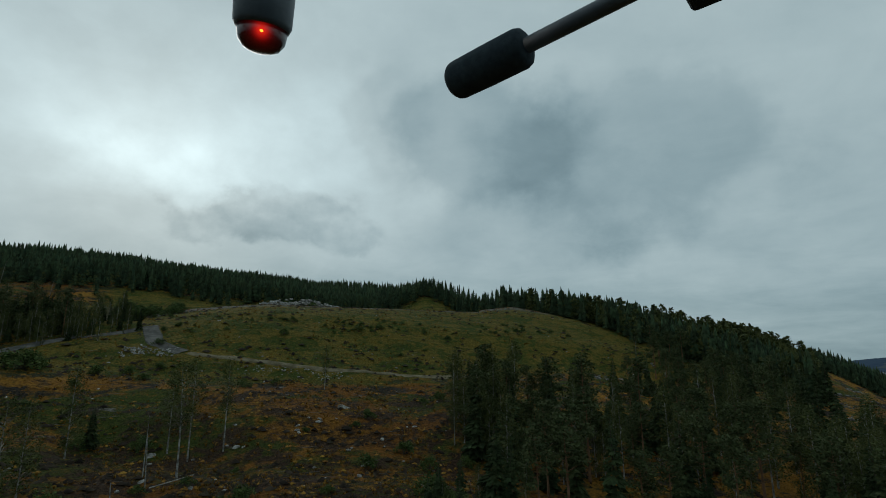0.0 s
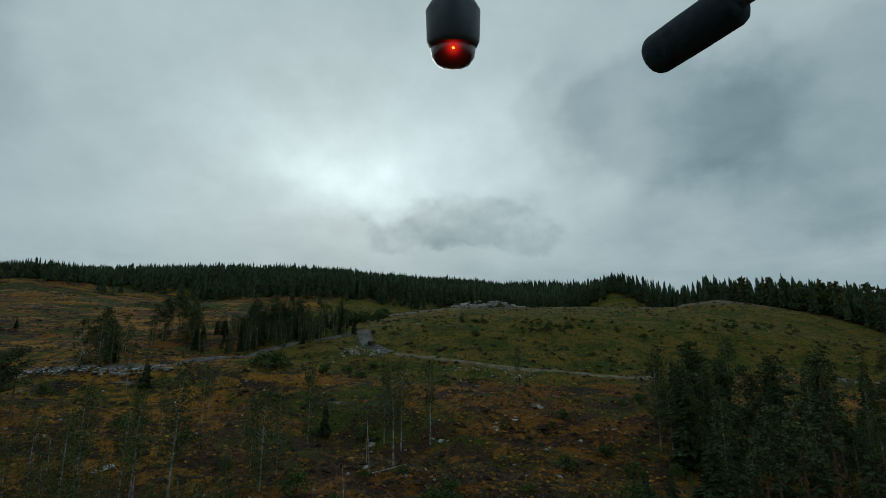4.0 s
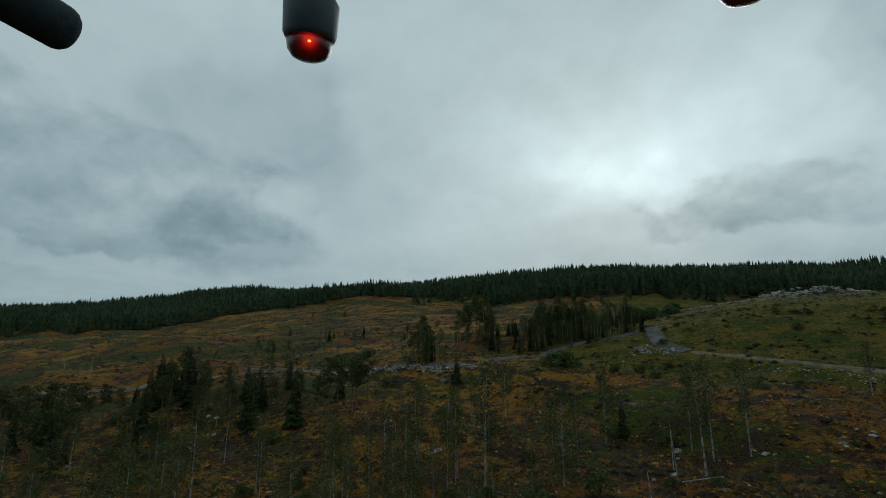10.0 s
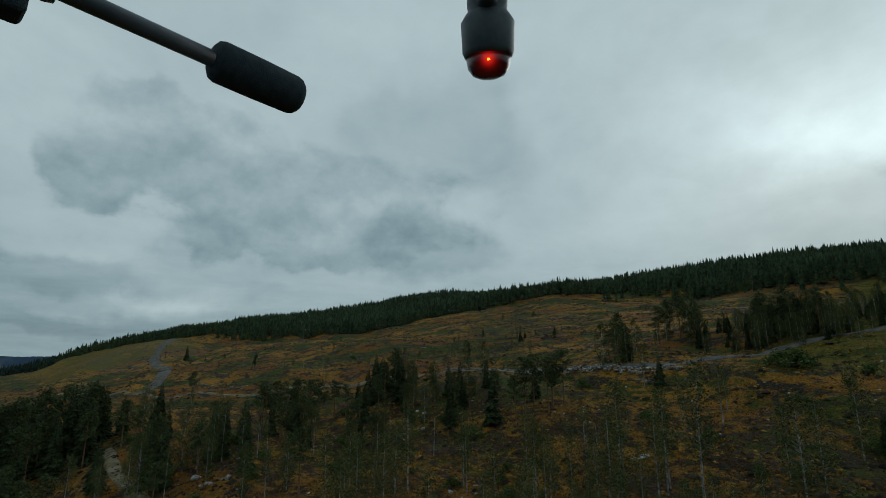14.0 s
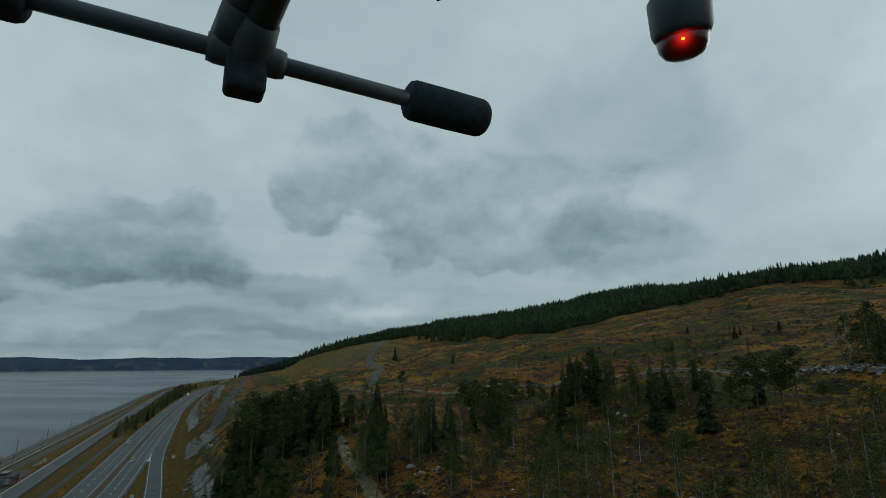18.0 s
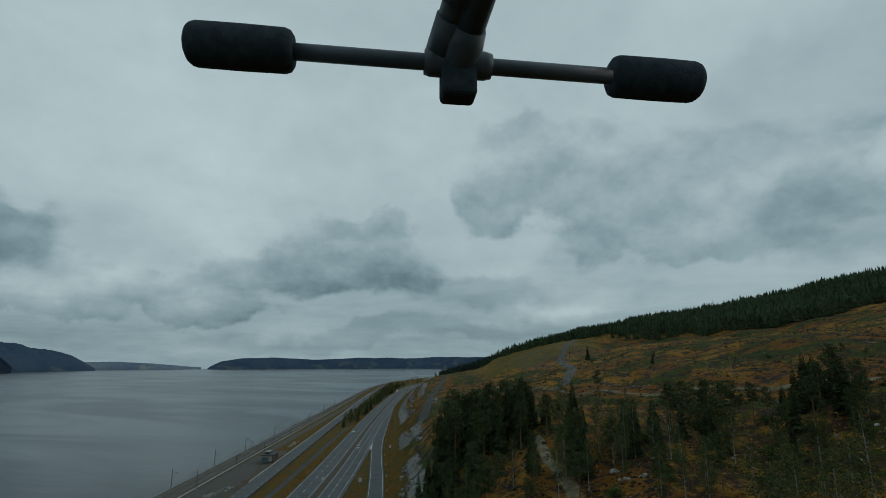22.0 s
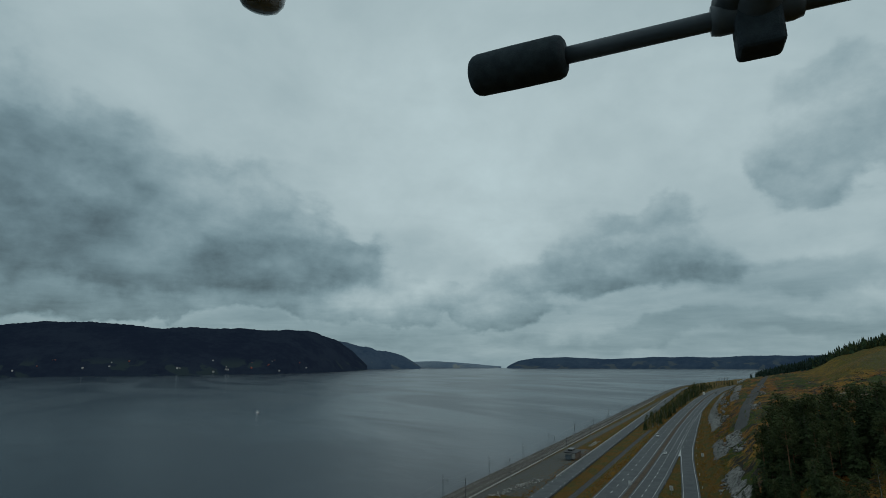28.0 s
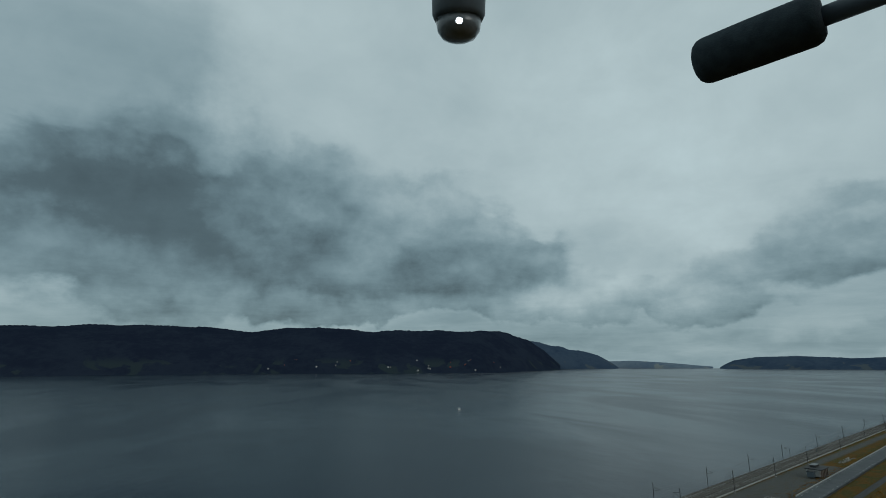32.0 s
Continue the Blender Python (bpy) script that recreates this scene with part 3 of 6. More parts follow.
def far_hill(name, label, mat, az0, az1, dist, depth, crest, rough, seed):
    """A wooded ridge across the water: crest gives (bearing, height) knots; it falls to the shore on both sides."""
    n, m = int(abs(az1 - az0) * 7) + 2, 14
    rnd = np.random.RandomState(seed)
    a = np.linspace(az0, az1, n)
    h = np.interp(a, [k[0] for k in crest], [k[1] for k in crest])
    d = np.interp(a, [k[0] for k in dist], [k[1] for k in dist])
    vs = []
    jag = rnd.rand(n)
    for j in range(m):
        t = j / (m - 1)
        up = np.sin(min(t, 0.8) / 0.8 * np.pi / 2) ** 0.9 * (1 if t <= 0.8 else 1 - (t - 0.8) * 3)
        rr = d + depth * t
        x, y = -np.sin(np.radians(a)) * rr, np.cos(np.radians(a)) * rr
        z = h * up * (1 + rough * 0.5 * ripple(x, y, 420, seed) * np.sin(t * 3.1)) - 4 * (t == 0)
        z = z + (rough * 16 * ripple(x, y, 170, seed + 1) * (0.15 < t < 0.75)) * np.minimum(1, h / 120) + (t > 0.4) * jag * np.minimum(h * 0.03, 4)
        vs.append(np.stack((x, y, z), -1))
    v = np.concatenate(vs)
    i, j = np.meshgrid(np.arange(m - 1), np.arange(n - 1), indexing="ij")
    f = np.stack((i * n + j, i * n + j + 1, (i + 1) * n + j + 1, (i + 1) * n + j), -1).reshape(-1, 4)
    ob = new(name, fast_mesh(name, v, f, mat, True))
    return tagged(ob, label, "far hills", kind="structure")


# forest colour shifted to blue to stand for haze over the lake
HILL_HAZE_DARK = far_hill_material("haze_tinted_wooded_shore", (0.013, 0.019, 0.034), (0.019, 0.027, 0.043), (0.026, 0.038, 0.044))
# air haze painted as colour: bluer, then paler, the farther the hill
HILL_HAZE_BLUE = far_hill_material("haze_blue_far_hill", (0.034, 0.055, 0.090), (0.050, 0.074, 0.108), (0.075, 0.092, 0.105))
HILL_HAZE_PALE = far_hill_material("haze_pale_far_hill", (0.10, 0.14, 0.19), (0.15, 0.19, 0.23), (0.2, 0.22, 0.22))
far_hill("backdrop_shore", "dark wooded mountain ridge across the lake", HILL_HAZE_DARK, 154.5, 222,
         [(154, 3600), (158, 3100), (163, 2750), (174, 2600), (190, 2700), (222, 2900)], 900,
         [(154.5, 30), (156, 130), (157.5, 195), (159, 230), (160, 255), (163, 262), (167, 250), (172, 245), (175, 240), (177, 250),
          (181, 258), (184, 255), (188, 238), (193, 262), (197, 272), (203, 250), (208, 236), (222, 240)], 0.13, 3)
far_hill("backdrop_cape", "cape tinted blue for haze behind the dark ridge", HILL_HAZE_BLUE, 148.6, 160,
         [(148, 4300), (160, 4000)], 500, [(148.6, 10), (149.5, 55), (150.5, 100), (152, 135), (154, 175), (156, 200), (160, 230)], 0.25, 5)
far_hill("backdrop_hills", "low wooded hills tinted blue for haze on the far side of the lake", HILL_HAZE_BLUE, 139.2, 96,
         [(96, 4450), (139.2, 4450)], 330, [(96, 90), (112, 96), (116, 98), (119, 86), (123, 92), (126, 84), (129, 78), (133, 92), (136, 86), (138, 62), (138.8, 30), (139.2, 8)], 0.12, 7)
far_hill("backdrop_distance", "distant upland paled for haze beyond the open water", HILL_HAZE_PALE, 150.5, 139.8,
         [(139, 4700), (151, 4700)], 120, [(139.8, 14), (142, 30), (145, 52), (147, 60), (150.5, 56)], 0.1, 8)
far_hill("backdrop_headland", "dark wooded headland at the end of the bay", HILL_HAZE_BLUE, -36, -58,
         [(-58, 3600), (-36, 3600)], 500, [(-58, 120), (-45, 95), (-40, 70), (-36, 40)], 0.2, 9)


# ---- roads and railway along the shore ----
def line(s0, slope, l0, l1, z, step=12.0, drift=False):
    """A way along the shore: s = s0 + slope * l, with the highway's drift where asked."""
    out, n = [], int((l1 - l0) / step)
    for i in range(n + 1):
        l = l0 + (l1 - l0) * i / n
        s = s0 + slope * max(l, 0) + float(bay(np.float64(l))) + (float(road_drift(np.float64(l))) if drift else 0)
        x, y = spot(l, s)
        out.append((x, y, z))
    return out


def draped(knots, step=3.0, lift=0.12):
    """A smooth way over the land through knots (l, s)."""
    pts = [Vector((*spot(l, s), 0)) for l, s in knots]
    out = []
    for i in range(len(pts) - 1):
        p0, p1, p2, p3 = pts[max(i - 1, 0)], pts[i], pts[i + 1], pts[min(i + 2, len(pts) - 1)]
        n = max(2, int((p2 - p1).length / step))
        for k in range(n):
            t = k / n
            p = 0.5 * ((2 * p1) + (p2 - p0) * t + (2 * p0 - 5 * p1 + 4 * p2 - p3) * t * t + (3 * p1 - p0 - 3 * p2 + p3) * t ** 3)
            out.append((p.x, p.y))
    out.append((pts[-1].x, pts[-1].y))
    return [(x, y, float(land(x, y)) + lift) for x, y in out]


ROADS = thing("road", "four-lane grey asphalt highway with a brown median", "highway", kind="structure")


def flat_strip(half, thick=0.3):
    return [(-half, -thick), (-half, 0), (half, 0), (half, -thick)]


HZ = 6.42
part("carriageway", ribbon(line(-47.2, 0, -600, 1350, HZ, drift=True), [(-4.9, -0.6), (-4.7, 0), (4.7, 0), (4.9, -0.6)]), ASPHALT, ROADS)
part("carriageway", ribbon(line(-35.6, 0, -600, 1350, HZ, drift=True), [(-4.9, -0.6), (-4.7, 0), (4.7, 0), (4.9, -0.6)]), ASPHALT, ROADS)
part("median", ribbon(line(-41.4, 0, -600, 1350, HZ + 0.03, drift=True), [(-1.15, -0.3), (-1.0, 0.05), (0, 0.22), (1.0, 0.05), (1.15, -0.3)]), SOIL, ROADS,
     "strip of brown gravel between the carriageways")
for s0 in (-51.2, -43.3, -39.5, -32.2):
    part("edge_line", ribbon(line(s0, 0, -600, 1350, HZ + 0.015, drift=True), [(-0.075, 0), (0.075, 0)]), PAINT, ROADS)
# slip road and its gore
RAMP = [(100, -10.5), (160, -15.0), (226, -19.8), (270, -23.6), (310, -26.6), (350, -28.4), (420, -29.4), (520, -32.0), (640, -35.5)]


def ramp_path(lift, side=0.0):
    return [(*spot(l, s + side + float(road_drift(np.float64(l)))), HZ - 0.02 + lift) for l, s in
            [(a[0] + (b[0] - a[0]) * k / 8, a[1] + (b[1] - a[1]) * k / 8) for a, b in zip(RAMP, RAMP[1:]) for k in range(8)]]


part("slip_road", ribbon(ramp_path(0.0), [(-3.4, -0.6), (-3.2, 0), (3.2, 0), (3.4, -0.6)]), ASPHALT, ROADS)
part("edge_line", ribbon(ramp_path(0.02, 2.6), [(-0.09, 0), (0.09, 0)]), PAINT, ROADS)
part("edge_line", ribbon(ramp_path(0.02, -2.7)[:34], [(-0.09, 0), (0.09, 0)]), PAINT, ROADS)
gore = bmesh.new()
gp = [(314, -31.2), (314, -29.6), (335, -31.1), (345, -31.5)]
gore.faces.new([gore.verts.new((*spot(l, s + float(road_drift(np.float64(l)))), HZ + 0.03)) for l, s in gp])
part("gore_marking", gore, PAINT, ROADS, "white painted wedge where the slip road joins")


def dash_mesh(length, width):
    bm = bmesh.new()
    bm.faces.new([bm.verts.new((a * width / 2, b * length / 2, 0)) for a, b in ((-1, -1), (1, -1), (1, 1), (-1, 1))])
    me = bpy.data.meshes.new("lane_dash")
    bm.to_mesh(me)
    bm.free()
    me.materials.append(PAINT)
    return me


TURN_ALONG = Matrix.Rotation(math.atan2(-CX, CY), 4, "Z")


def dashes(s0, slope, l0, l1, gap, me, parent, z, drift):
    l = l0
    while l < l1:
        s = s0 + slope * max(l, 0) + (float(road_drift(np.float64(l))) if drift else 0)
        x, y = spot(l, s)
        piece("lane_dash", me, parent, m=Matrix.Translation((x, y, z)) @ TURN_ALONG)
        l += gap


DASH, DASH_SHORT = dash_mesh(3.6, 0.28), dash_mesh(1.6, 0.22)
dashes(-47.3, 0, 110, 900, 12, DASH, ROADS, HZ + 0.02, True)
dashes(-36.0, 0, 110, 900, 9, DASH, ROADS, HZ + 0.02, True)
dashes(-33.4, 0, 330, 560, 9, DASH, ROADS, HZ + 0.022, True)

LOCAL = thing("road_local", "narrow two-lane asphalt road beside the railway", "road", kind="structure")
part("carriageway", ribbon(line(-67.8, -0.027, -500, 1200, 4.15), flat_strip(3.6, 0.9)), ASPHALT, LOCAL)
part("kerb", ribbon(line(-72.0, -0.027, 245, 900, 4.2), [(-0.16, -0.6), (-0.16, 0.1), (0.16, 0.1), (0.16, -0.6)]), CONCRETE, LOCAL)
dashes(-65.0, -0.027, 150, 620, 7, DASH_SHORT, LOCAL, 4.165, False)
dashes(-70.6, -0.027, 150, 620, 7, DASH_SHORT, LOCAL, 4.165, False)

SIDE = thing("path_gravel", "dark gravel service track between the roads", "track", kind="structure")
part("surface", ribbon(draped([(110, -60.2), (200, -60.6), (300, -61.4), (360, -62.2), (430, -62.0)], 6, 0.1), [(-2.9, -0.7), (-1.7, 0.02), (0, 0.1), (1.7, 0.02), (2.9, -0.7)]), DARK_GRAVEL, SIDE)

RAIL = thing("railway", "double-track railway on a stone bed along the lake", "railway", kind="structure")
RS, RSL = -102.3, -0.014
part("track_bed", ribbon(line(RS, RSL, -600, 1350, 2.75), [(-6.0, -1.6), (-4.4, 0), (4.4, 0), (6.0, -1.2)]), BALLAST, RAIL)
part("cable_duct", ribbon(line(-96.3, RSL, 120, 800, 3.0), [(-0.14, -0.4), (-0.14, 0.06), (0.14, 0.06), (0.14, -0.4)]), CONCRETE, RAIL, "pale concrete cable duct")
for off in (-3.0, -1.55, 1.55, 3.0):
    part("rail", ribbon(line(RS + off, RSL, -600, 1350, 2.95), [(-0.09, -0.2), (-0.06, 0.08), (0.06, 0.08), (0.09, -0.2)]), RAILSTEEL, RAIL)


def sleeper_stuff():
    v, f = [], []
    for off in (-2.28, 2.28):
        for l in np.arange(150, 560, 0.9):
            s = RS + RSL * l + off
            for a, b in ((-0.13, -1.25), (0.13, -1.25), (0.13, 1.25), (-0.13, 1.25)):
                x, y = spot(l + a, s + b)
                v.append((x, y, 2.80))
            n = len(v)
            f.append((n - 4, n - 3, n - 2, n - 1))
    ob = new("sleeper", fast_mesh("sleeper", v, f, CONCRETE))
    ob.parent = RAIL
    tagged(ob, "row of weathered concrete sleepers", kind="stuff")


sleeper_stuff()

# gravel ways on the hill
WAYS = [("path_forest_road", "pale gravel forest road climbing the cleared slope", GRAVEL, 1.4, [(132, 128), (94, 129), (75, 127.5), (54, 129), (42, 137), (33, 148), (22, 155), (13, 159.5), (7, 162)]),
        ("path_bend", "grey gravel junction at the foot of the embankment", GRAVEL, 1.9, [(9, 161), (7.5, 154), (6, 147), (0, 141.5)]),
        ("path_track", "pale grassy track along the foot of the embankment", GRASSTRACK, 0.7, [(-1, 141), (-11, 138), (-22, 133), (-33, 129), (-52, 128), (-70, 124), (-90, 121)]),
        ("path_upper_track", "pale gravel track across the slope", GRASSTRACK, 1.5, [(430, 38), (390, 50), (307, 73), (239, 86), (205, 97), (169, 103), (150, 110), (120, 122), (100, 128)]),
        ("path_quarry_road", "grey gravel road up to the quarry shelf", GRAVEL, 3.6, [(307, 73), (334, 90), (407, 114), (490, 128), (560, 150), (620, 180)]),
        ("path_trail", "brown trodden trail between the trees", GRASSTRACK, 1.3, [(165, 34), (140, 31), (130, 31), (122, 31), (101, 28), (70, 20)]),
        ("path_cutting_road", "dark gravel road above the rock cutting", DARK_GRAVEL, 3.6, [(330, -3), (420, 2), (560, 10), (760, 24), (980, 40)])]
for nm, lab, mat, half, knots in WAYS:
    w = thing(nm, lab, "gravel road", kind="structure")
    pts = draped(knots)
    sec = [(-half - 0.6, -0.35), (-half, 0.13), (-half * 0.4, 0.17), (half * 0.4, 0.17), (half, 0.13), (half + 0.6, -0.35)]
    part("surface", ribbon_draped(pts, sec), mat, w)


# ---- trees and scrub ----
def trunk_arrays(h, r, lean, sides=7, rings=6):
    v, f = [], []
    for i in range(rings + 1):
        t = i / rings
        cx, cy = lean[0] * t * t, lean[1] * t * t
        rr = r * (1 - t) ** 0.8 + 0.012
        rr *= 1.35 if i == 0 else 1.0
        for k in range(sides):
            a = 6.2832 * k / sides
            v.append((cx + rr * math.cos(a), cy + rr * math.sin(a), h * t - (0.5 if i == 0 else 0)))
    for i in range(rings):
        for k in range(sides):
            f.append((i * sides + k, i * sides + (k + 1) % sides, (i + 1) * sides + (k + 1) % sides, (i + 1) * sides + k))
    return v, f


def kite(v, f, root, tip, width, tilt):
    """One flat spray from root to tip."""
    d = tip - root
    side = d.cross(Vector((0, 0, 1)))
    if side.length < 1e-4:
        side = Vector((1, 0, 0))
    side = (Matrix.Rotation(tilt, 3, d) @ side.normalized()) * width
    m = root + d * 0.55
    n = len(v)
    v += [tuple(root), tuple(m + side), tuple(tip), tuple(m - side)]
    f.append((n, n + 1, n + 2, n + 3))


def spruce_crown(h, seed, whorls=26, per=7, wide=0.17, start=0.08, side=True):
    rnd = random.Random(seed)
    v, f = [], []
    for i in range(whorls):
        t = start + (1 - start) * (i / (whorls - 1)) ** 0.92
        reach = h * wide * (1 - t) ** 0.75 * rnd.uniform(0.8, 1.12) + 0.12
        turn = rnd.uniform(0, 6.28)
        for k in range(per):
            a = turn + 6.2832 * k / per + rnd.uniform(-0.3, 0.3)
            ln = reach * rnd.uniform(0.65, 1.15)
            z = h * t * 0.985 + rnd.uniform(-0.2, 0.2)
            root = Vector((0, 0, z + ln * 0.12))
            tip = Vector((ln * math.cos(a), ln * math.sin(a), z - ln * rnd.uniform(0.12, 0.42) + (0.25 * ln if t > 0.85 else 0)))
            kite(v, f, root, tip, ln * 0.24 + 0.05, rnd.uniform(-0.4, 0.4))
            if side:
                kite(v, f, root.lerp(tip, 0.25), tip + Vector((0, 0, -ln * 0.12)), ln * 0.16 + 0.04, rnd.uniform(1.1, 2.0))
                for sgn in (-1, 1):
                    b = root.lerp(tip, 0.45)
                    d = Matrix.Rotation(sgn * rnd.uniform(0.5, 0.9), 3, "Z") @ (tip - root)
                    kite(v, f, b, b + d * 0.5, ln * 0.11 + 0.03, rnd.uniform(-0.6, 0.6))
    n = len(v)
    v += [(0.09, 0, h * 0.95), (-0.05, 0.08, h * 0.95), (0, 0, h + 0.35), (-0.05, -0.08, h * 0.95)]
    f.append((n, n + 1, n + 2, n + 3))
    return v, f


def leaf_cloud(v, f, centre, radius, count, size, rnd, flat=0.7):
    for _ in range(count):
        while True:
            p = Vector((rnd.uniform(-1, 1), rnd.uniform(-1, 1), rnd.uniform(-1, 1)))
            if p.length < 1:
                break
        p = Vector((p.x * radius, p.y * radius, p.z * radius * flat)) + centre
        u = Vector((rnd.gauss(0, 1), rnd.gauss(0, 1), rnd.gauss(0, 0.6))).normalized()
        w = u.cross(Vector((rnd.gauss(0, 1), rnd.gauss(0, 1), rnd.gauss(0, 1)))).normalized()
        s = size * rnd.uniform(0.6, 1.4)
        n = len(v)
        v += [tuple(p - u * s), tuple(p + w * s * 0.75), tuple(p + u * s * 0.9 - w * s * 0.35)]
        f.append((n, n + 1, n + 2, n + 2))


def limbs_to(v, f, h, spots, r):
    """Thin limbs from the stem out to each clump."""
    for c, z0 in spots:
        a, b = Vector((0, 0, z0)), c
        d = (b - a)
        s1 = d.cross(Vector((0, 0, 1))).normalized() * r
        s2 = d.cross(s1).normalized() * r
        n = len(v)
        v += [tuple(a + s1), tuple(a - s1 * 0.5 + s2), tuple(a - s1 * 0.5 - s2), tuple(b)]
        f += [(n, n + 1, n + 3, n + 3), (n + 1, n + 2, n + 3, n + 3), (n + 2, n, n + 3, n + 3)]


def birch_parts(h, seed, bare=0.4, spread=0.16, count=26, leaves=60, size=0.14):
    rnd = random.Random(seed)
    lean = (rnd.uniform(-0.5, 0.5), rnd.uniform(-0.5, 0.5))
    tv, tf = trunk_arrays(h * 0.97, 0.03 + h * 0.0052, lean)
    cv, cf, spots = [], [], []
    for i in range(count):
        t = bare + (1 - bare) * (i + rnd.random()) / count
        env = math.sin(min(1, (t - bare) / (1 - bare) * 0.85 + 0.14) * 3.1) ** 0.8
        a, r = rnd.uniform(0, 6.28), h * spread * env * rnd.uniform(0.25, 1.0)
        c = Vector((lean[0] * t * t + r * math.cos(a), lean[1] * t * t + r * math.sin(a), h * t))
        spots.append((c, h * t - r * 0.9))
        leaf_cloud(cv, cf, c, 0.45 + 0.045 * h * rnd.uniform(0.6, 1.1), leaves, size, rnd, 0.9)
    limbs_to(tv, tf, h, spots, 0.03)
    return (tv, tf), (cv, cf)


def pine_parts(h, seed, bare=0.5):
    rnd = random.Random(seed)
    lean = (rnd.uniform(-0.4, 0.4), rnd.uniform(-0.4, 0.4))
    tv, tf = trunk_arrays(h * 0.95, 0.05 + h * 0.010, lean)
    cv, cf, spots = [], [], []
    for i in range(20):
        t = bare + (1 - bare) * (i + rnd.random()) / 20
        env = (1 - (t - bare) / (1 - bare)) ** 0.6 * 0.85 + 0.18
        a, r = rnd.uniform(0, 6.28), h * 0.2 * env * rnd.uniform(0.35, 1.0)
        c = Vector((lean[0] * t * t + r * math.cos(a), lean[1] * t * t + r * math.sin(a), h * t))
        spots.append((c, h * t - r * 0.35))
        leaf_cloud(cv, cf, c, 0.55 + 0.055 * h * rnd.uniform(0.6, 1.1), 64, 0.24, rnd, 0.5)
    limbs_to(tv, tf, h, spots, 0.045)
    return (tv, tf), (cv, cf)


def quads(name, vf, mat):
    return mesh_of(name, vf[0], [q if len(set(q)) == 4 else tuple(dict.fromkeys(q)) for q in vf[1]], mat)


KINDS = {}


def add_kind(key, trunk, crown, bark, leaf, name, label, category, height):
    KINDS.setdefault(key, []).append((quads("trunk", trunk, bark), quads("crown", crown, leaf), name, label, category, height))


for i in range(4):
    add_kind("spruce", trunk_arrays(15, 0.17, (0.1, 0.05)), spruce_crown(15.0, 40 + i, wide=0.175 + 0.018 * i), BARK, NEEDLE, "spruce_tree",
             "dark green spruce with drooping branches on the slope", "tree", 15.0)
    t, c = birch_parts(14.0, 60 + i, 0.42, 0.10)
    add_kind("birch", t, c, BARK_BIRCH, LEAF, "birch_tree", "slender birch with white bark and thin green crown", "tree", 14.0)
    t, c = birch_parts(13.0, 80 + i, 0.10, 0.165, 40, 52, 0.165)
    add_kind("leafy", t, c, BARK_BIRCH, LEAF, "young_birch", "leafy young birch with a full green crown", "tree", 13.0)
    t, c = pine_parts(13.0, 90 + i)
    add_kind("pine", t, c, BARK_PINE, NEEDLE_PINE, "pine_tree", "pine with reddish bare trunk and dark crown", "tree", 13.0)


def young_birch(seed):
    t, c = birch_parts(12.0, seed, 0.30, 0.085, 26, 56, 0.13)
    return t, c


for i in range(3):
    t, c = young_birch(110 + i)
    add_kind("pole", t, c, BARK_BIRCH, LEAF, "birch_tree", "thin whippy birch pole with sparse leaves", "tree", 12.0)
for i in range(3):
    t, c = birch_parts(13.0, 130 + i, 0.08, 0.17, 26, 34, 0.24)
    add_kind("belt", t, c, BARK_BIRCH, LEAF, "birch_sapling", "bushy young birch with a dense green crown", "tree", 13.0)


def plant(key, x, y, h, rnd, group=""):
    i = rnd.randrange(len(KINDS[key]))
    tm, cm, name, label, category, h0 = KINDS[key][i]
    z = float(land(x, y))
    k = h / h0
    m = Matrix.Translation((x, y, z - 0.15)) @ Matrix.Rotation(rnd.uniform(0, 6.28), 4, "Z") @ Matrix.Diagonal((k * rnd.uniform(0.9, 1.15), k * rnd.uniform(0.9, 1.15), k, 1))
    tree = thing(name, label, category, group, at=m)
    piece("trunk", tm, tree)
    piece("crown", cm, tree)
    return tree


def polar(az, d):
    return -math.sin(radians(az)) * d, math.cos(radians(az)) * d


rnd = random.Random(5)
# single trees known one by one: kind, bearing, distance, height
SINGLE = [("birch", 26.2, 85, 15.9), ("birch", 25.4, 92, 15.2), ("birch", 22.3, 93, 14.2), ("leafy", 35.1, 95, 12.6), ("birch", 45.3, 105, 10.6),
          ("pole", 47.6, 75, 17.3), ("birch", 12.8, 118, 9.5), ("pine", 64.2, 115, 12.0), ("pine", 71.8, 128, 10.5), ("spruce", 101.1, 190, 13.0),
          ("pine", 98.5, 247, 11.5), ("spruce", 99.3, 481, 14.0), ("pole", 27.2, 95, 12.5), ("leafy", 39.5, 74, 12.5), ("leafy", 38.0, 80, 11.0), ("leafy", 40.5, 82, 9.5), ("spruce", 33.4, 98, 6.5),
          ("pole", 48.8, 108, 9), ("pole", 44.8, 112, 8), ("birch", 52.0, 130, 9), ("spruce", 50.5, 128, 7)]
for key, az, d, h in SINGLE:
    plant(key, *polar(az, d), h, rnd, "lone trees on the clearing")
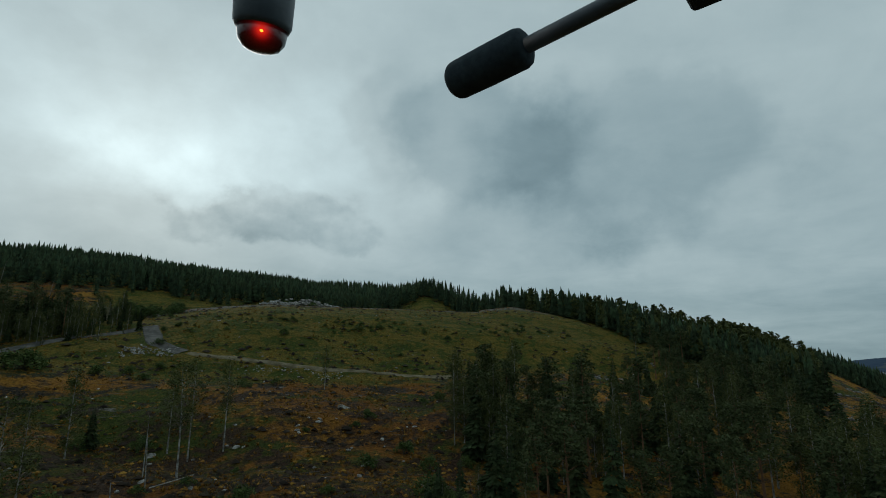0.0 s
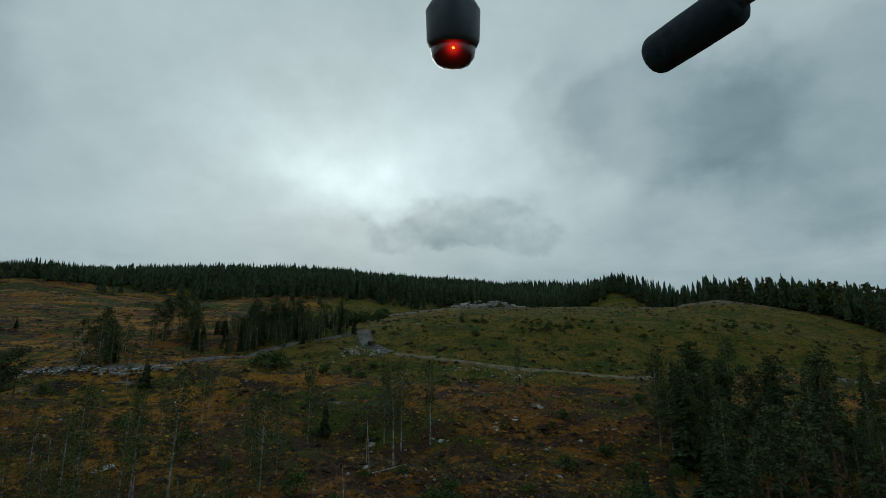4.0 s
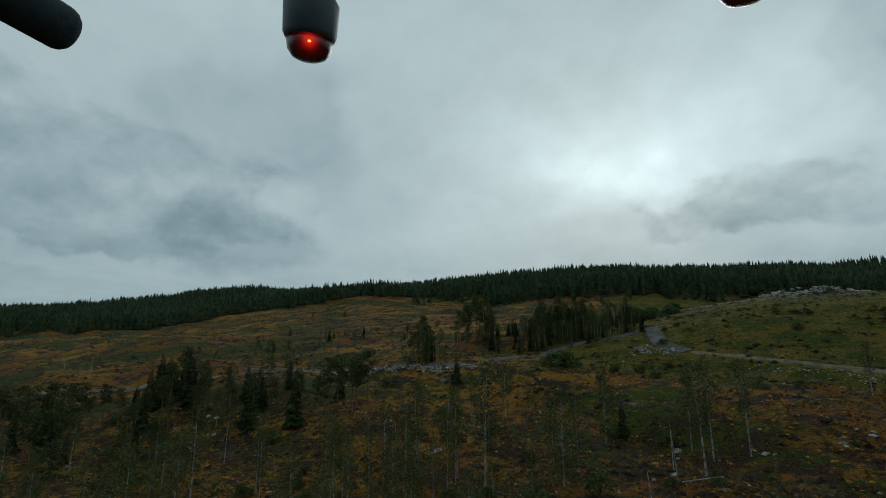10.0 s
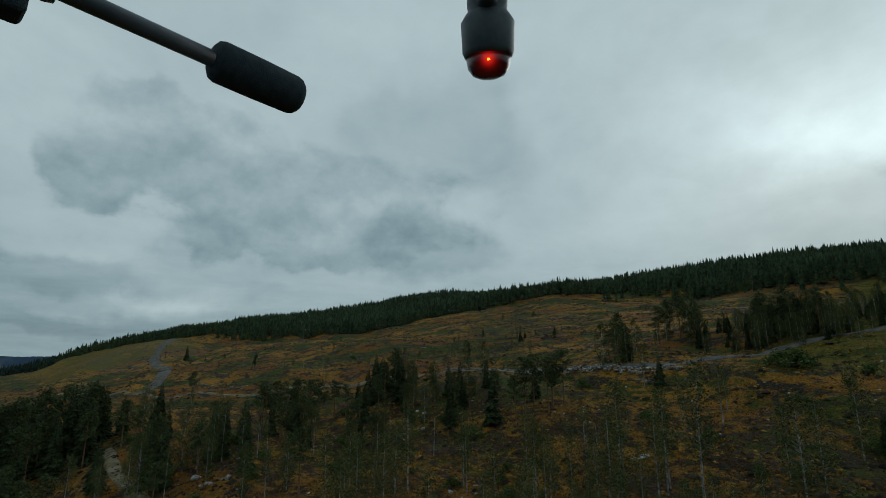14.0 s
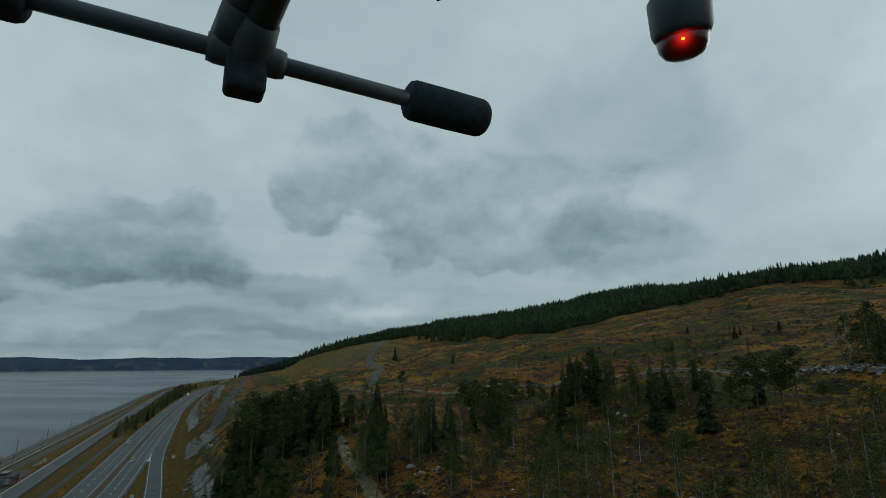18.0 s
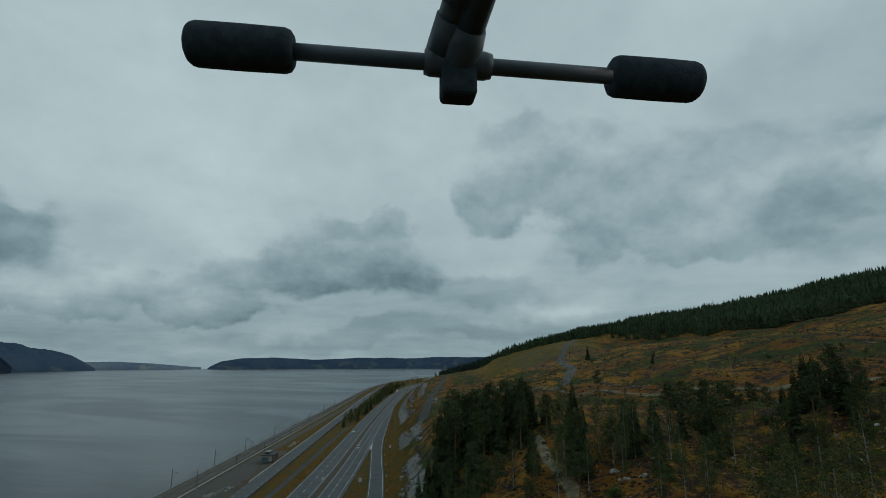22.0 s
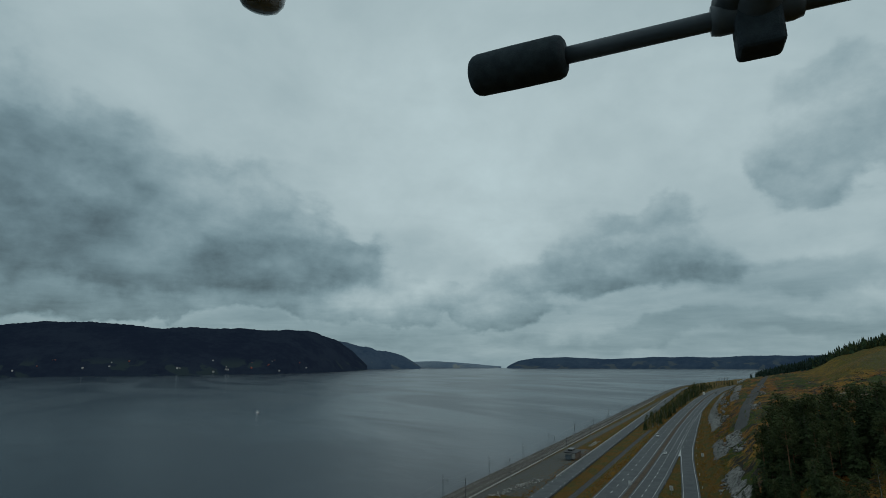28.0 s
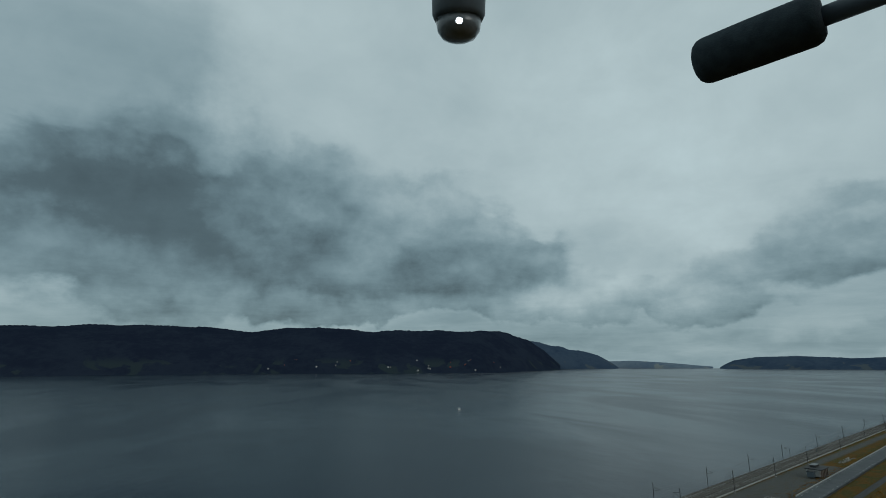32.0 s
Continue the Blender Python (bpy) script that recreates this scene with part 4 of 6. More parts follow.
# stands: kind weights, bearings, distances, count, heights
STANDS = [("belt belt leafy", 31.5, 43.5, 150, 180, 60, 3.5, 8, "clump above the forest road"), ("spruce spruce leafy", 30.5, 47.0, 152, 180, 80, 2.5, 6.5, "clump above the forest road"), ("spruce leafy pine", 37.0, 41.5, 158, 182, 10, 9, 14, "clump above the forest road"),
          ("leafy leafy leafy spruce", 58.0, 74.0, 170, 260, 16, 2, 5, "young trees on the upper clearing"), ("pine leafy pine spruce", 76.0, 90.0, 115, 165, 26, 6, 11, "pines on the slope"), ("pine leafy spruce", 100.0, 106.0, 120, 190, 16, 7, 13, "mixed wood by the trail"),
          ("spruce spruce pine leafy", 36.0, 41.5, 160, 178, 22, 6, 12, "clump above the forest road"), ("leafy leafy spruce", 31.5, 37.5, 164, 185, 16, 4, 9, "clump above the forest road"),
          ("belt pine leafy spruce", 52.0, 56.0, 142, 158, 14, 6, 12.5, "clump on the clearing"), ("belt pine leafy", 46.5, 50.5, 166, 180, 14, 6, 13, "clump on the clearing"),
          ("spruce leafy", 41.0, 47.0, 158, 176, 14, 3, 7, "clump on the clearing"),
          ("pine spruce pine", 60.0, 69.0, 112, 128, 9, 8, 12.5, "pines below the stone wall"), ("pine pine spruce", 77.0, 92.0, 140, 168, 26, 8, 14.5, "pines on the slope"),
          ("pine spruce leafy", 68.0, 79.0, 120, 150, 14, 7, 12, "pines on the slope"),
          ("pole pole birch", 48.5, 86.0, 52, 88, 40, 9, 14.5, "birch grove below the clearing"), ("leafy pole", 42.0, 60.0, 50, 68, 16, 6, 10, "birch grove below the clearing"),
          ("leafy spruce pole pine", 86.0, 103.0, 90, 150, 46, 8, 13, "mixed wood by the trail"),
          ("spruce spruce pine", 105.5, 115.5, 158, 205, 90, 12, 19, "dense conifers above the road"), ("spruce pine", 110.0, 117.5, 132, 165, 22, 9, 14, "dense conifers above the road"),
          ("pine birch leafy", 104.0, 117.0, 95, 140, 26, 6, 11, "mixed wood by the trail"),
          ("spruce pine leafy pine pole leafy", -40.0, -3.0, 62, 118, 120, 8, 15, "young mixed forest"), ("leafy leafy pole spruce", -8.0, -1.0, 84, 112, 22, 9, 15, "young mixed forest"),
          ("leafy spruce", -4.0, 3.0, 52, 74, 9, 4, 6.5, "young mixed forest"),
          ("leafy leafy pine", 60.0, 100.0, 180, 330, 14, 2.5, 6, "young trees on the upper clearing"), ("pine spruce", 92.0, 103.0, 260, 420, 5, 4, 7, "young trees on the upper clearing")]
for keys, a0, a1, d0, d1, n, h0, h1, group in STANDS:
    for _ in range(n):
        az, d = rnd.uniform(a0, a1), math.sqrt(rnd.uniform(d0 * d0, d1 * d1))
        plant(rnd.choice(keys.split()), *polar(az, d), rnd.uniform(h0, h1), rnd, group)
# roadside belt between the local road and the highway
for i in range(190):
    l = 440 + 780 * (i + rnd.random()) / 190
    s = rnd.uniform(-62.0 - 0.018 * l, -55.0 + 0.6 * float(road_drift(np.float64(l))))
    plant(rnd.choice(("belt", "belt", "spruce")), *spot(l, s), rnd.uniform(7, 13), rnd, "roadside belt of young trees")
# wood below and beside the embankment's end
for i in range(900):
    l, s = rnd.uniform(-255, -66), rnd.uniform(48, 175)
    x, y = spot(l, s)
    d, az = math.hypot(x, y), math.degrees(math.atan2(-x, y))
    if d < 116 or d > 215 or az < -41.5 or s > 106 + (-l - 113) / 1.05 + 4 * math.sin(l * 0.3) or (az < -36.6 + 0.012 * (d - 150) and d > 140):
        continue
    if rnd.random() < 0.55:
        plant(rnd.choice(("spruce", "pine", "pine", "belt", "spruce")), x, y, rnd.uniform(8, 14.5), rnd, "young mixed forest")


def star_tree(h, wide, tiers, points, seed):
    """Low conifer of stacked ragged skirts."""
    r = np.random.RandomState(seed)
    v, f = [], []
    for i in range(tiers):
        t0 = 0.06 + 0.80 * i / tiers
        t1 = min(1.0, t0 + 1.75 / tiers) if i < tiers - 1 else 1.0
        rad = h * wide * (1 - t0) ** 0.85
        n = len(v)
        v.append((0, 0, h * t1))
        for k in range(points):
            a = 6.2832 * k / points + i
            q = rad * (r.uniform(0.75, 1.15) if k % 2 == 0 else r.uniform(0.42, 0.62))
            v.append((q * math.cos(a), q * math.sin(a), h * (t0 + (0.0 if k % 2 == 0 else 0.05)) + r.uniform(-0.02, 0.02) * h))
        for k in range(points):
            f.append((n, n + 1 + k, n + 1 + (k + 1) % points))
    return np.array(v, np.float32), np.array(f, np.int32)


def round_tree(h, wide, count, seed):
    """Low broad-leaved tree of leaf tufts."""
    r = random.Random(seed)
    v, f = [], []
    for _ in range(count):
        t = r.uniform(0.2, 1.0)
        a, q = r.uniform(0, 6.28), h * wide * math.sin(min(1, t * 0.9 + 0.08) * 3.14) ** 0.7 * r.uniform(0.2, 1)
        c = Vector((q * math.cos(a), q * math.sin(a), h * t))
        u = Vector((r.gauss(0, 1), r.gauss(0, 1), r.gauss(0, 1))).normalized() * h * 0.075
        w = u.cross(Vector((r.gauss(0, 1), r.gauss(0, 1), r.gauss(0, 1)))).normalized() * h * 0.06
        n = len(v)
        v += [tuple(c - u), tuple(c + w), tuple(c + u * 0.8 - w * 0.4)]
        f.append((n, n + 1, n + 2))
    return np.array(v, np.float32), np.array(f, np.int32)


def scatter(name, label, category, models, xs, ys, hs, mat, seed, sink=0.2):
    """Many alike plants in one mesh."""
    r = np.random.RandomState(seed)
    zs = land(xs, ys) - sink
    V, F, n = [], [], 0
    pick = r.randint(0, len(models), len(xs))
    for i in range(len(xs)):
        v, f = models[pick[i]]
        a = r.uniform(0, 6.2832)
        c, s, k = math.cos(a), math.sin(a), hs[i]
        kw = k * r.uniform(0.85, 1.2)
        V.append(np.stack(((v[:, 0] * c - v[:, 1] * s) * kw + xs[i], (v[:, 0] * s + v[:, 1] * c) * kw + ys[i], v[:, 2] * k + zs[i]), -1))
        F.append(f + n)
        n += len(v)
    ob = new(name, fast_mesh(name, np.concatenate(V), np.concatenate(F), mat))
    return tagged(ob, label, category, kind="stuff")


EDGE_L = [-520, -260, -172, -150, 60, 170, 280, 330, 400, 620, 720, 900, 1150, 1500, 2400]
EDGE_S = [75, 40, 60, 322, 325, 415, 400, 330, 250, 232, 190, 100, 34, 40, 90]


def wood_places(d0, d1, az0, az1, per, deep, seed, lo=0):
    """Places in the forest above its edge, up to deep metres behind it."""
    r = np.random.RandomState(seed)
    n = int((d1 * d1 - d0 * d0) / 2 * radians(az1 - az0) / per)
    d, az = np.sqrt(r.uniform(d0 * d0, d1 * d1, n)), np.radians(r.uniform(az0, az1, n))
    x, y = -np.sin(az) * d, np.cos(az) * d
    l, s = along(x, y)
    e = s - bay(l) - np.interp(l, EDGE_L, EDGE_S) - 15 * ripple(x, y, 75, 4) - 9 * ripple(x, y, 23, 1) + r.normal(0, 6, n)
    keep = (e > lo) & (e < deep)
    deg = -np.degrees(np.arctan2(x, y))
    keep &= ~((deg < -36.6 + 0.012 * (d - 150)) & (d > 140) & (d < 420))
    return x[keep], y[keep], r


FAR_A = [star_tree(1.0, 0.135 + 0.015 * i, 10, 10, 200 + i) for i in range(6)]
FAR_B = [star_tree(1.0, 0.19 + 0.012 * i, 4, 6, 220 + i) for i in range(4)]
FAR_M = [star_tree(1.0, 0.125 + 0.014 * i, 7, 7, 230 + i) for i in range(6)]
FAR_R = [round_tree(1.0, 0.22, 90, 240 + i) for i in range(4)]
FAR_R2 = [round_tree(1.0, 0.22, 26, 250 + i) for i in range(3)]
x, y, r = wood_places(110, 420, -46, 60, 9, 220, 1)
scatter("forest_near", "dense dark spruce forest on the hillside", "forest", FAR_A, x, y, (8 + 9 * r.beta(2, 2.4, len(x))) * (1 - 0.38 * blend(-along(x, y)[0], 165, 235)), NEEDLE_FAR, 2)
x, y, r = wood_places(118, 420, -44, -9, 42, 150, 3)
scatter("forest_birches", "pale green birches among the spruces", "forest", FAR_R, x, y, r.uniform(8, 14, len(x)), LEAF, 4)
x, y, r = wood_places(420, 900, -46, 118, 13, 290, 5)
scatter("forest_middle", "dark spruce forest along the ridge", "forest", FAR_M, x, y, 8.5 + 9.5 * r.beta(2, 2.2, len(x)), NEEDLE_FAR, 6)
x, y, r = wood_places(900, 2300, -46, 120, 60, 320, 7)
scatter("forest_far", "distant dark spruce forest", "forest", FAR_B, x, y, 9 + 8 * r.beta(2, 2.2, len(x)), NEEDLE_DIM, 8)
x, y, r = wood_places(150, 900, -30, 112, 42, 40, 9, -16)
scatter("forest_edge_birches", "light green birches along the forest edge", "forest", FAR_R2, x, y, r.uniform(2.5, 10, len(x)), LEAF, 10)


def tuft(seed, pts=7):
    r = np.random.RandomState(seed)
    v, f = [(0, 0, 0.5)], []
    for k in range(pts):
        a = 6.2832 * k / pts
        q = r.uniform(0.5, 1.1)
        v.append((q * math.cos(a), q * math.sin(a), r.uniform(-0.1, 0.12)))
    for k in range(pts):
        f.append((0, 1 + k, 1 + (k + 1) % pts))
    return np.array(v, np.float32), np.array(f, np.int32)


def blades(seed, n=9):
    """A tussock of spiky blades."""
    r = np.random.RandomState(seed)
    v, f = [], []
    for k in range(n):
        a, t = r.uniform(0, 6.28), r.uniform(0.2, 0.9)
        c, s = math.cos(a), math.sin(a)
        b = r.uniform(0, 0.4)
        w = 0.16
        m = len(v)
        v += [(c * b - s * w, s * b + c * w, 0), (c * b + s * w, s * b - c * w, 0), (c * (b + t), s * (b + t), r.uniform(0.5, 1.0))]
        f.append((m, m + 1, m + 2))
    return np.array(v, np.float32), np.array(f, np.int32)


def open_places(n, d0, d1, az0, az1, seed, s0=0):
    r = np.random.RandomState(seed)
    d, az = d0 * (d1 / d0) ** r.uniform(0, 1, n), np.radians(r.uniform(az0, az1, n))
    x, y = -np.sin(az) * d, np.cos(az) * d
    l, s = along(x, y)
    keep = (s > s0) & (s - np.interp(l, EDGE_L, EDGE_S) < 10)
    return x[keep], y[keep], r


TUFTS = [blades(i) for i in range(4)] + [tuft(i + 9) for i in range(2)]
x, y, r = open_places(52000, 45, 420, -30, 118, 21)
ok = ripple(x, y, 40, 2) + 0.6 * ripple(x, y, 13, 3) + r.normal(0, 0.3, len(x)) > -0.50
scatter("dry_grass", "ochre and rusty dry grass tussocks", "grass", TUFTS, x[ok], y[ok], r.uniform(0.22, 0.6, ok.sum()), TUSSOCK, 22, 0.05)
x, y, r = open_places(34000, 45, 420, -30, 118, 23)
ok = ripple(x, y, 34, 4) + 0.6 * ripple(x, y, 12, 5) + r.normal(0, 0.3, len(x)) > 0.22
scatter("heath_scrub", "low green heath and raspberry scrub", "scrub", [round_tree(1.0, 0.6, 16, 300 + i) for i in range(5)], x[ok], y[ok], r.uniform(0.4, 1.25, ok.sum()), HEATH, 24, 0.05)
x, y, r = open_places(15000, 190, 620, 44, 113, 25, 30)
ok = ripple(x, y, 70, 2) + 0.8 * ripple(x, y, 24, 4) + r.normal(0, 0.5, len(x)) > 0.12
scatter("upper_scrub", "clumps of green birch scrub on the upper clearing", "scrub", [round_tree(1.0, 0.55, 20, 310 + i) for i in range(5)], x[ok], y[ok], r.uniform(0.7, 2.3, ok.sum()), HEATH, 26, 0.05)
r = np.random.RandomState(51)
l, s = r.uniform(130, 700, 22000), r.uniform(-86, -8, 22000)
d = road_drift(l)
ok = ((s > -63.5) & (s < -53.0 + d)) | ((s > -77 - 0.027 * l) & (s < -72.8 - 0.027 * l)) | ((s > -30.4 + d) & (s > np.interp(l, [a for a, _ in RAMP], [c for _, c in RAMP]) + 4.2 + d))
ok &= ~((np.abs(s + 61) < 2.6) & (l < 440))
x, y = spot(l[ok], s[ok])
scatter("verge_grass", "rusty dry grass on the road verges", "grass", TUFTS, x, y, r.uniform(0.3, 0.7, ok.sum()), TUSSOCK, 52, 0.05)
r = np.random.RandomState(57)
l, s = r.uniform(430, 1320, 9000), r.uniform(-105, 30, 9000)
d = road_drift(l)
ok = ((s > -63.5 - 0.02 * l) & (s < -53.5 + d)) | ((s > -29 + d) & (s < 20 + d)) | ((s > -92 - 0.02 * l) & (s < -74 - 0.027 * l))
ok &= ripple(l, s * 4, 90, 3) + r.normal(0, 0.4, len(l)) > 0.1
x, y = spot(l[ok], s[ok])
scatter("roadside_scrub", "low green and brown scrub beside the roads", "scrub", [round_tree(1.0, 0.6, 18, 330 + i) for i in range(5)], x, y, r.uniform(0.5, 1.8, ok.sum()), HEATH, 58, 0.05)
x, y, r = open_places(42000, 45, 560, -30, 116, 27)
ok = ripple(x, y, 22, 1) + 0.7 * ripple(x, y, 8, 0) + r.normal(0, 0.4, len(x)) > 0.4
scatter("dark_heather", "dark heather and rotting brash", "heather", [tuft(60 + i, 6) for i in range(4)], x[ok], y[ok], r.uniform(0.25, 0.8, ok.sum()) * (1 + np.hypot(x[ok], y[ok]) / 400), HEATHER, 28, 0.05)


# ---- stones ----
def rock_mesh(seed, flat=0.7, n=2, rough=0.28):
    bm = bmesh.new()
    bmesh.ops.create_icosphere(bm, subdivisions=n, radius=1.0)
    off = Vector((seed * 3.1, seed * 1.7, seed * 0.9))
    cutter = random.Random(seed)
    cuts = [(Vector((cutter.gauss(0, 1), cutter.gauss(0, 1), cutter.gauss(0, 0.8))).normalized(), cutter.uniform(0.5, 0.8)) for _ in range(9)]
    for v in bm.verts:
        p = v.co.copy()
        k = 1 + rough * noise.noise(p * 1.3 + off) + rough * 0.5 * noise.noise(p * 3.1 + off)
        q = p * k
        for nrm, far in cuts:
            over = q.dot(nrm) - far
            if over > 0:
                q = q - nrm * over
        # split faces, as blasted stone has
        q.x = max(-0.8, min(0.85, q.x))
        q.y = max(-0.75, min(0.8, q.y + 0.15 * q.z))
        q.z = max(-0.55, min(0.72, q.z))
        v.co = Vector((q.x, q.y * 0.85, q.z * flat))
    return bm


def rock_data(seed, mat, **k):
    me = bpy.data.meshes.new("stone")
    bm = rock_mesh(seed, **k)
    bm.to_mesh(me)
    bm.free()
    me.materials.append(mat)
    return me


STONES = [rock_data(i, BOULDER, n=1) for i in range(5)]
BOULDERS = [rock_data(20 + i, BOULDER, n=2, flat=0.6 + 0.06 * i) for i in range(5)]
BLOCKS = [rock_data(40 + i, ROCK, n=3, flat=0.6, rough=0.55) for i in range(7)]
rnd = random.Random(11)


def set_stone(me, x, y, size, lift=0.0, parent=None, name="stone", squash=1.0):
    z = float(land(x, y)) + lift
    m = Matrix.Translation((x, y, z + size * 0.12)) @ Euler((rnd.uniform(-0.3, 0.3), rnd.uniform(-0.3, 0.3), rnd.uniform(0, 6.28))).to_matrix().to_4x4() @ Matrix.Diagonal(
        (size * rnd.uniform(0.8, 1.3), size * rnd.uniform(0.8, 1.2), size * squash * rnd.uniform(0.7, 1.1), 1))
    ob = new(name, me)
    ob.parent = parent
    ob.matrix_basis = m
    return ob


for l, s, size in [(-29, 102, 1.5), (-23, 96, 1.0), (-19, 95, 1.1), (-26, 87, 0.8), (-28, 83, 1.0), (3, 95, 1.3), (-9, 93, 1.0), (-22, 130, 0.7), (40, 82, 1.4), (41, 81, 0.9), (101, 90, 1.2),
                   (95, 84, 0.9), (108, 38, 1.8), (101, 41, 1.5), (121, 80, 1.2), (54, 90, 0.8), (116, 83, 1.4), (107, 84, 1.1), (104, 90, 0.9), (102, 38, 1.6), (-40, 92, 0.7), (-33, 90, 0.6)]:
    for j in range(rnd.choice((1, 1, 2, 3))):
        x, y = spot(l + rnd.uniform(-1.5, 1.5) * (j > 0), s + rnd.uniform(-1.5, 1.5) * (j > 0))
        tagged(set_stone(rnd.choice(BOULDERS), x, y, size * (0.7 if j == 0 else 0.4), name="boulder"),
               "pale grey lichened boulder lying in dry grass", "boulder", "boulders on the clearing")
for i in range(150):
    az, d = rnd.uniform(-20, 105), 50 * (260 / 50) ** rnd.random()
    x, y = polar(az, d)
    if float(along(np.float64(x), np.float64(y))[1]) > 12:
        tagged(set_stone(rnd.choice(BOULDERS), x, y, rnd.uniform(0.2, 0.5), name="boulder"), "small grey boulder half sunk in the heath", "boulder", "boulders on the clearing")

wall = thing("stone_wall", "long low bank of pale blasted boulders beside the forest road", "stone bank")
for i in range(240):
    l = 50 + 48 * rnd.random()
    x, y = spot(l, float(np.interp(l, [50, 63, 82, 98], [125.6, 124.4, 126.2, 126.6])) + rnd.uniform(-1.1, 1.1))
    set_stone(rnd.choice(STONES), x, y, rnd.uniform(0.3, 0.7), rnd.choice((0, 0.1, 0.4, 0.7)), wall)
pile = thing("stone_pile", "wide heap of grey blasted stone on the embankment top", "stone heap")
for i in range(280):
    a, q = rnd.uniform(0, 6.28), math.sqrt(rnd.random())
    l, s = -40 + 17 * q * math.cos(a), 206 + 8 * q * math.sin(a)
    x, y = spot(l, s)
    set_stone(rnd.choice(STONES), x, y, rnd.uniform(0.4, 1.0), 4.2 * (1 - q) ** 0.75 * (0.75 + 0.25 * math.cos(3 * a)) * rnd.uniform(0.5, 1), pile)
spill = thing("stone_spill", "spill of grey rubble below the road bend", "stone heap")
for i in range(120):
    x, y = spot(8 + rnd.uniform(-6, 5), 142 + rnd.uniform(-3.5, 2.0))
    set_stone(rnd.choice(STONES), x, y, rnd.uniform(0.2, 0.5), 0.05, spill)
spill = thing("stone_spill", "scatter of grey rubble below the grassy track", "stone heap")
for i in range(120):
    t = rnd.random()
    x, y = spot(-14 - 22 * t + rnd.uniform(-2, 2), 132 - 7 * t + rnd.uniform(-2, 2))
    set_stone(rnd.choice(STONES), x, y, rnd.uniform(0.15, 0.4), 0.0, spill)
riprap = thing("stone_riprap", "heap of pale broken stone beside the local road", "stone heap")
for i in range(150):
    t = rnd.random()
    x, y = spot(203 + 38 * t, -92 + 8 * t + rnd.uniform(-2.2, 2.2))
    set_stone(rnd.choice(STONES), x, y, rnd.uniform(0.3, 0.7), rnd.uniform(0, 0.6), riprap)
riprap = thing("stone_riprap", "small heap of pale broken stone in dry grass", "stone heap")
for i in range(50):
    x, y = spot(345 + 24 * rnd.random(), -88 + rnd.uniform(-1.6, 1.6))
    set_stone(rnd.choice(STONES), x, y, rnd.uniform(0.25, 0.6), 0.1, riprap)
# blasted faces beside the highway: l, s, length, height
for l, s, ln, hh in [(178, -5, 20, 5), (205, -7, 20, 4.5), (237, -8, 16, 3.5), (282, -3, 20, 3), (312, -10, 26, 3), (322, -4, 22, 3.0), (420, -12, 26, 4.0), (455, -14, 30, 5.0), (510, -13, 34, 5.5), (560, -15, 34, 5.5), (610, -17, 34, 5), (680, -13, 40, 5), (760, -10, 44, 5), (400, 8, 30, 3.5), (560, 16, 40, 4), (640, 20, 40, 4), (-140, 128, 16, 2.2), (-118, 124, 14, 1.8), (-200, 97, 30, 1.6), (-180, 84, 26, 1.4), (-228, 105, 30, 1.6), (-158, 75, 20, 1.2), (270, 94, 22, 2.6), (240, 97, 20, 2.2)]:
    crag = thing("rock_outcrop", "broken pale grey rock face with ledges", "rock face", "rock cuttings")
    for i in range(26):
        t = rnd.uniform(-0.5, 0.5)
        x, y = spot(l + ln * t, s + rnd.uniform(-2.6, 2.6))
        set_stone(rnd.choice(BLOCKS), x, y, rnd.choice((0.6, 0.9, 1.3, 1.9)) * rnd.uniform(0.8, 1.2) * (0.5 if s > 60 else 0.85), rnd.uniform(-0.5, hh * 0.18), crag, "rock_block", 0.9)


def rock_face(l0, l1, s_foot, height, lean, seed):
    """A craggy cutting along the road, with ledges."""
    n, m = int((l1 - l0) / 1.1), 13
    bm = bmesh.new()
    rows = []
    for i in range(n + 1):
        l = l0 + (l1 - l0) * i / n
        end = min(1.0, 5.0 * min(i, n - i) / n)
        hgt = height * (0.55 + 0.6 * noise.noise(Vector((l * 0.06, seed, 0)))) * end
        foot = float(np.interp(l, [-400, 60, 100, 226, 310, 420, 520], [0, 8, 22, 14, 7.5, 5, 0])) - 24.5 + s_foot + float(road_drift(np.float64(l)))
        x0, y0 = spot(l, foot)
        row = []
        for j in range(m):
            t = j / (m - 1)
            p = Vector((l * 0.22, t * height * 0.5, seed * 7.0))
            crag = 1.5 * noise.noise(p) + 0.9 * noise.noise(p * 2.7) + 0.5 * noise.noise(p * 6.1)
            ledge = math.floor(t * 4 + 1.2 * noise.noise(p * 0.8)) / 4
            s = foot + lean * (0.5 * t + 0.5 * ledge) + crag * 0.9
            x, y = spot(l + 0.5 * noise.noise(p * 4.0), s)
            ground = float(land(x, y))
            z = ground - 0.6 if j in (0, m - 1) else ground + hgt * (1.0 - abs(2 * t - 1) ** 1.6) * 0.5 + 0.45 * crag
            row.append(bm.verts.new((x, y, z)))
        rows.append(row)
    for a, b in zip(rows, rows[1:]):
        for j in range(m - 1):
            bm.faces.new((a[j], a[j + 1], b[j + 1], b[j]))
    crag = thing("rock_outcrop", "craggy blasted rock cutting with pale ledges beside the road", "rock face", "rock cuttings")
    part("face", bm, ROCK, crag)


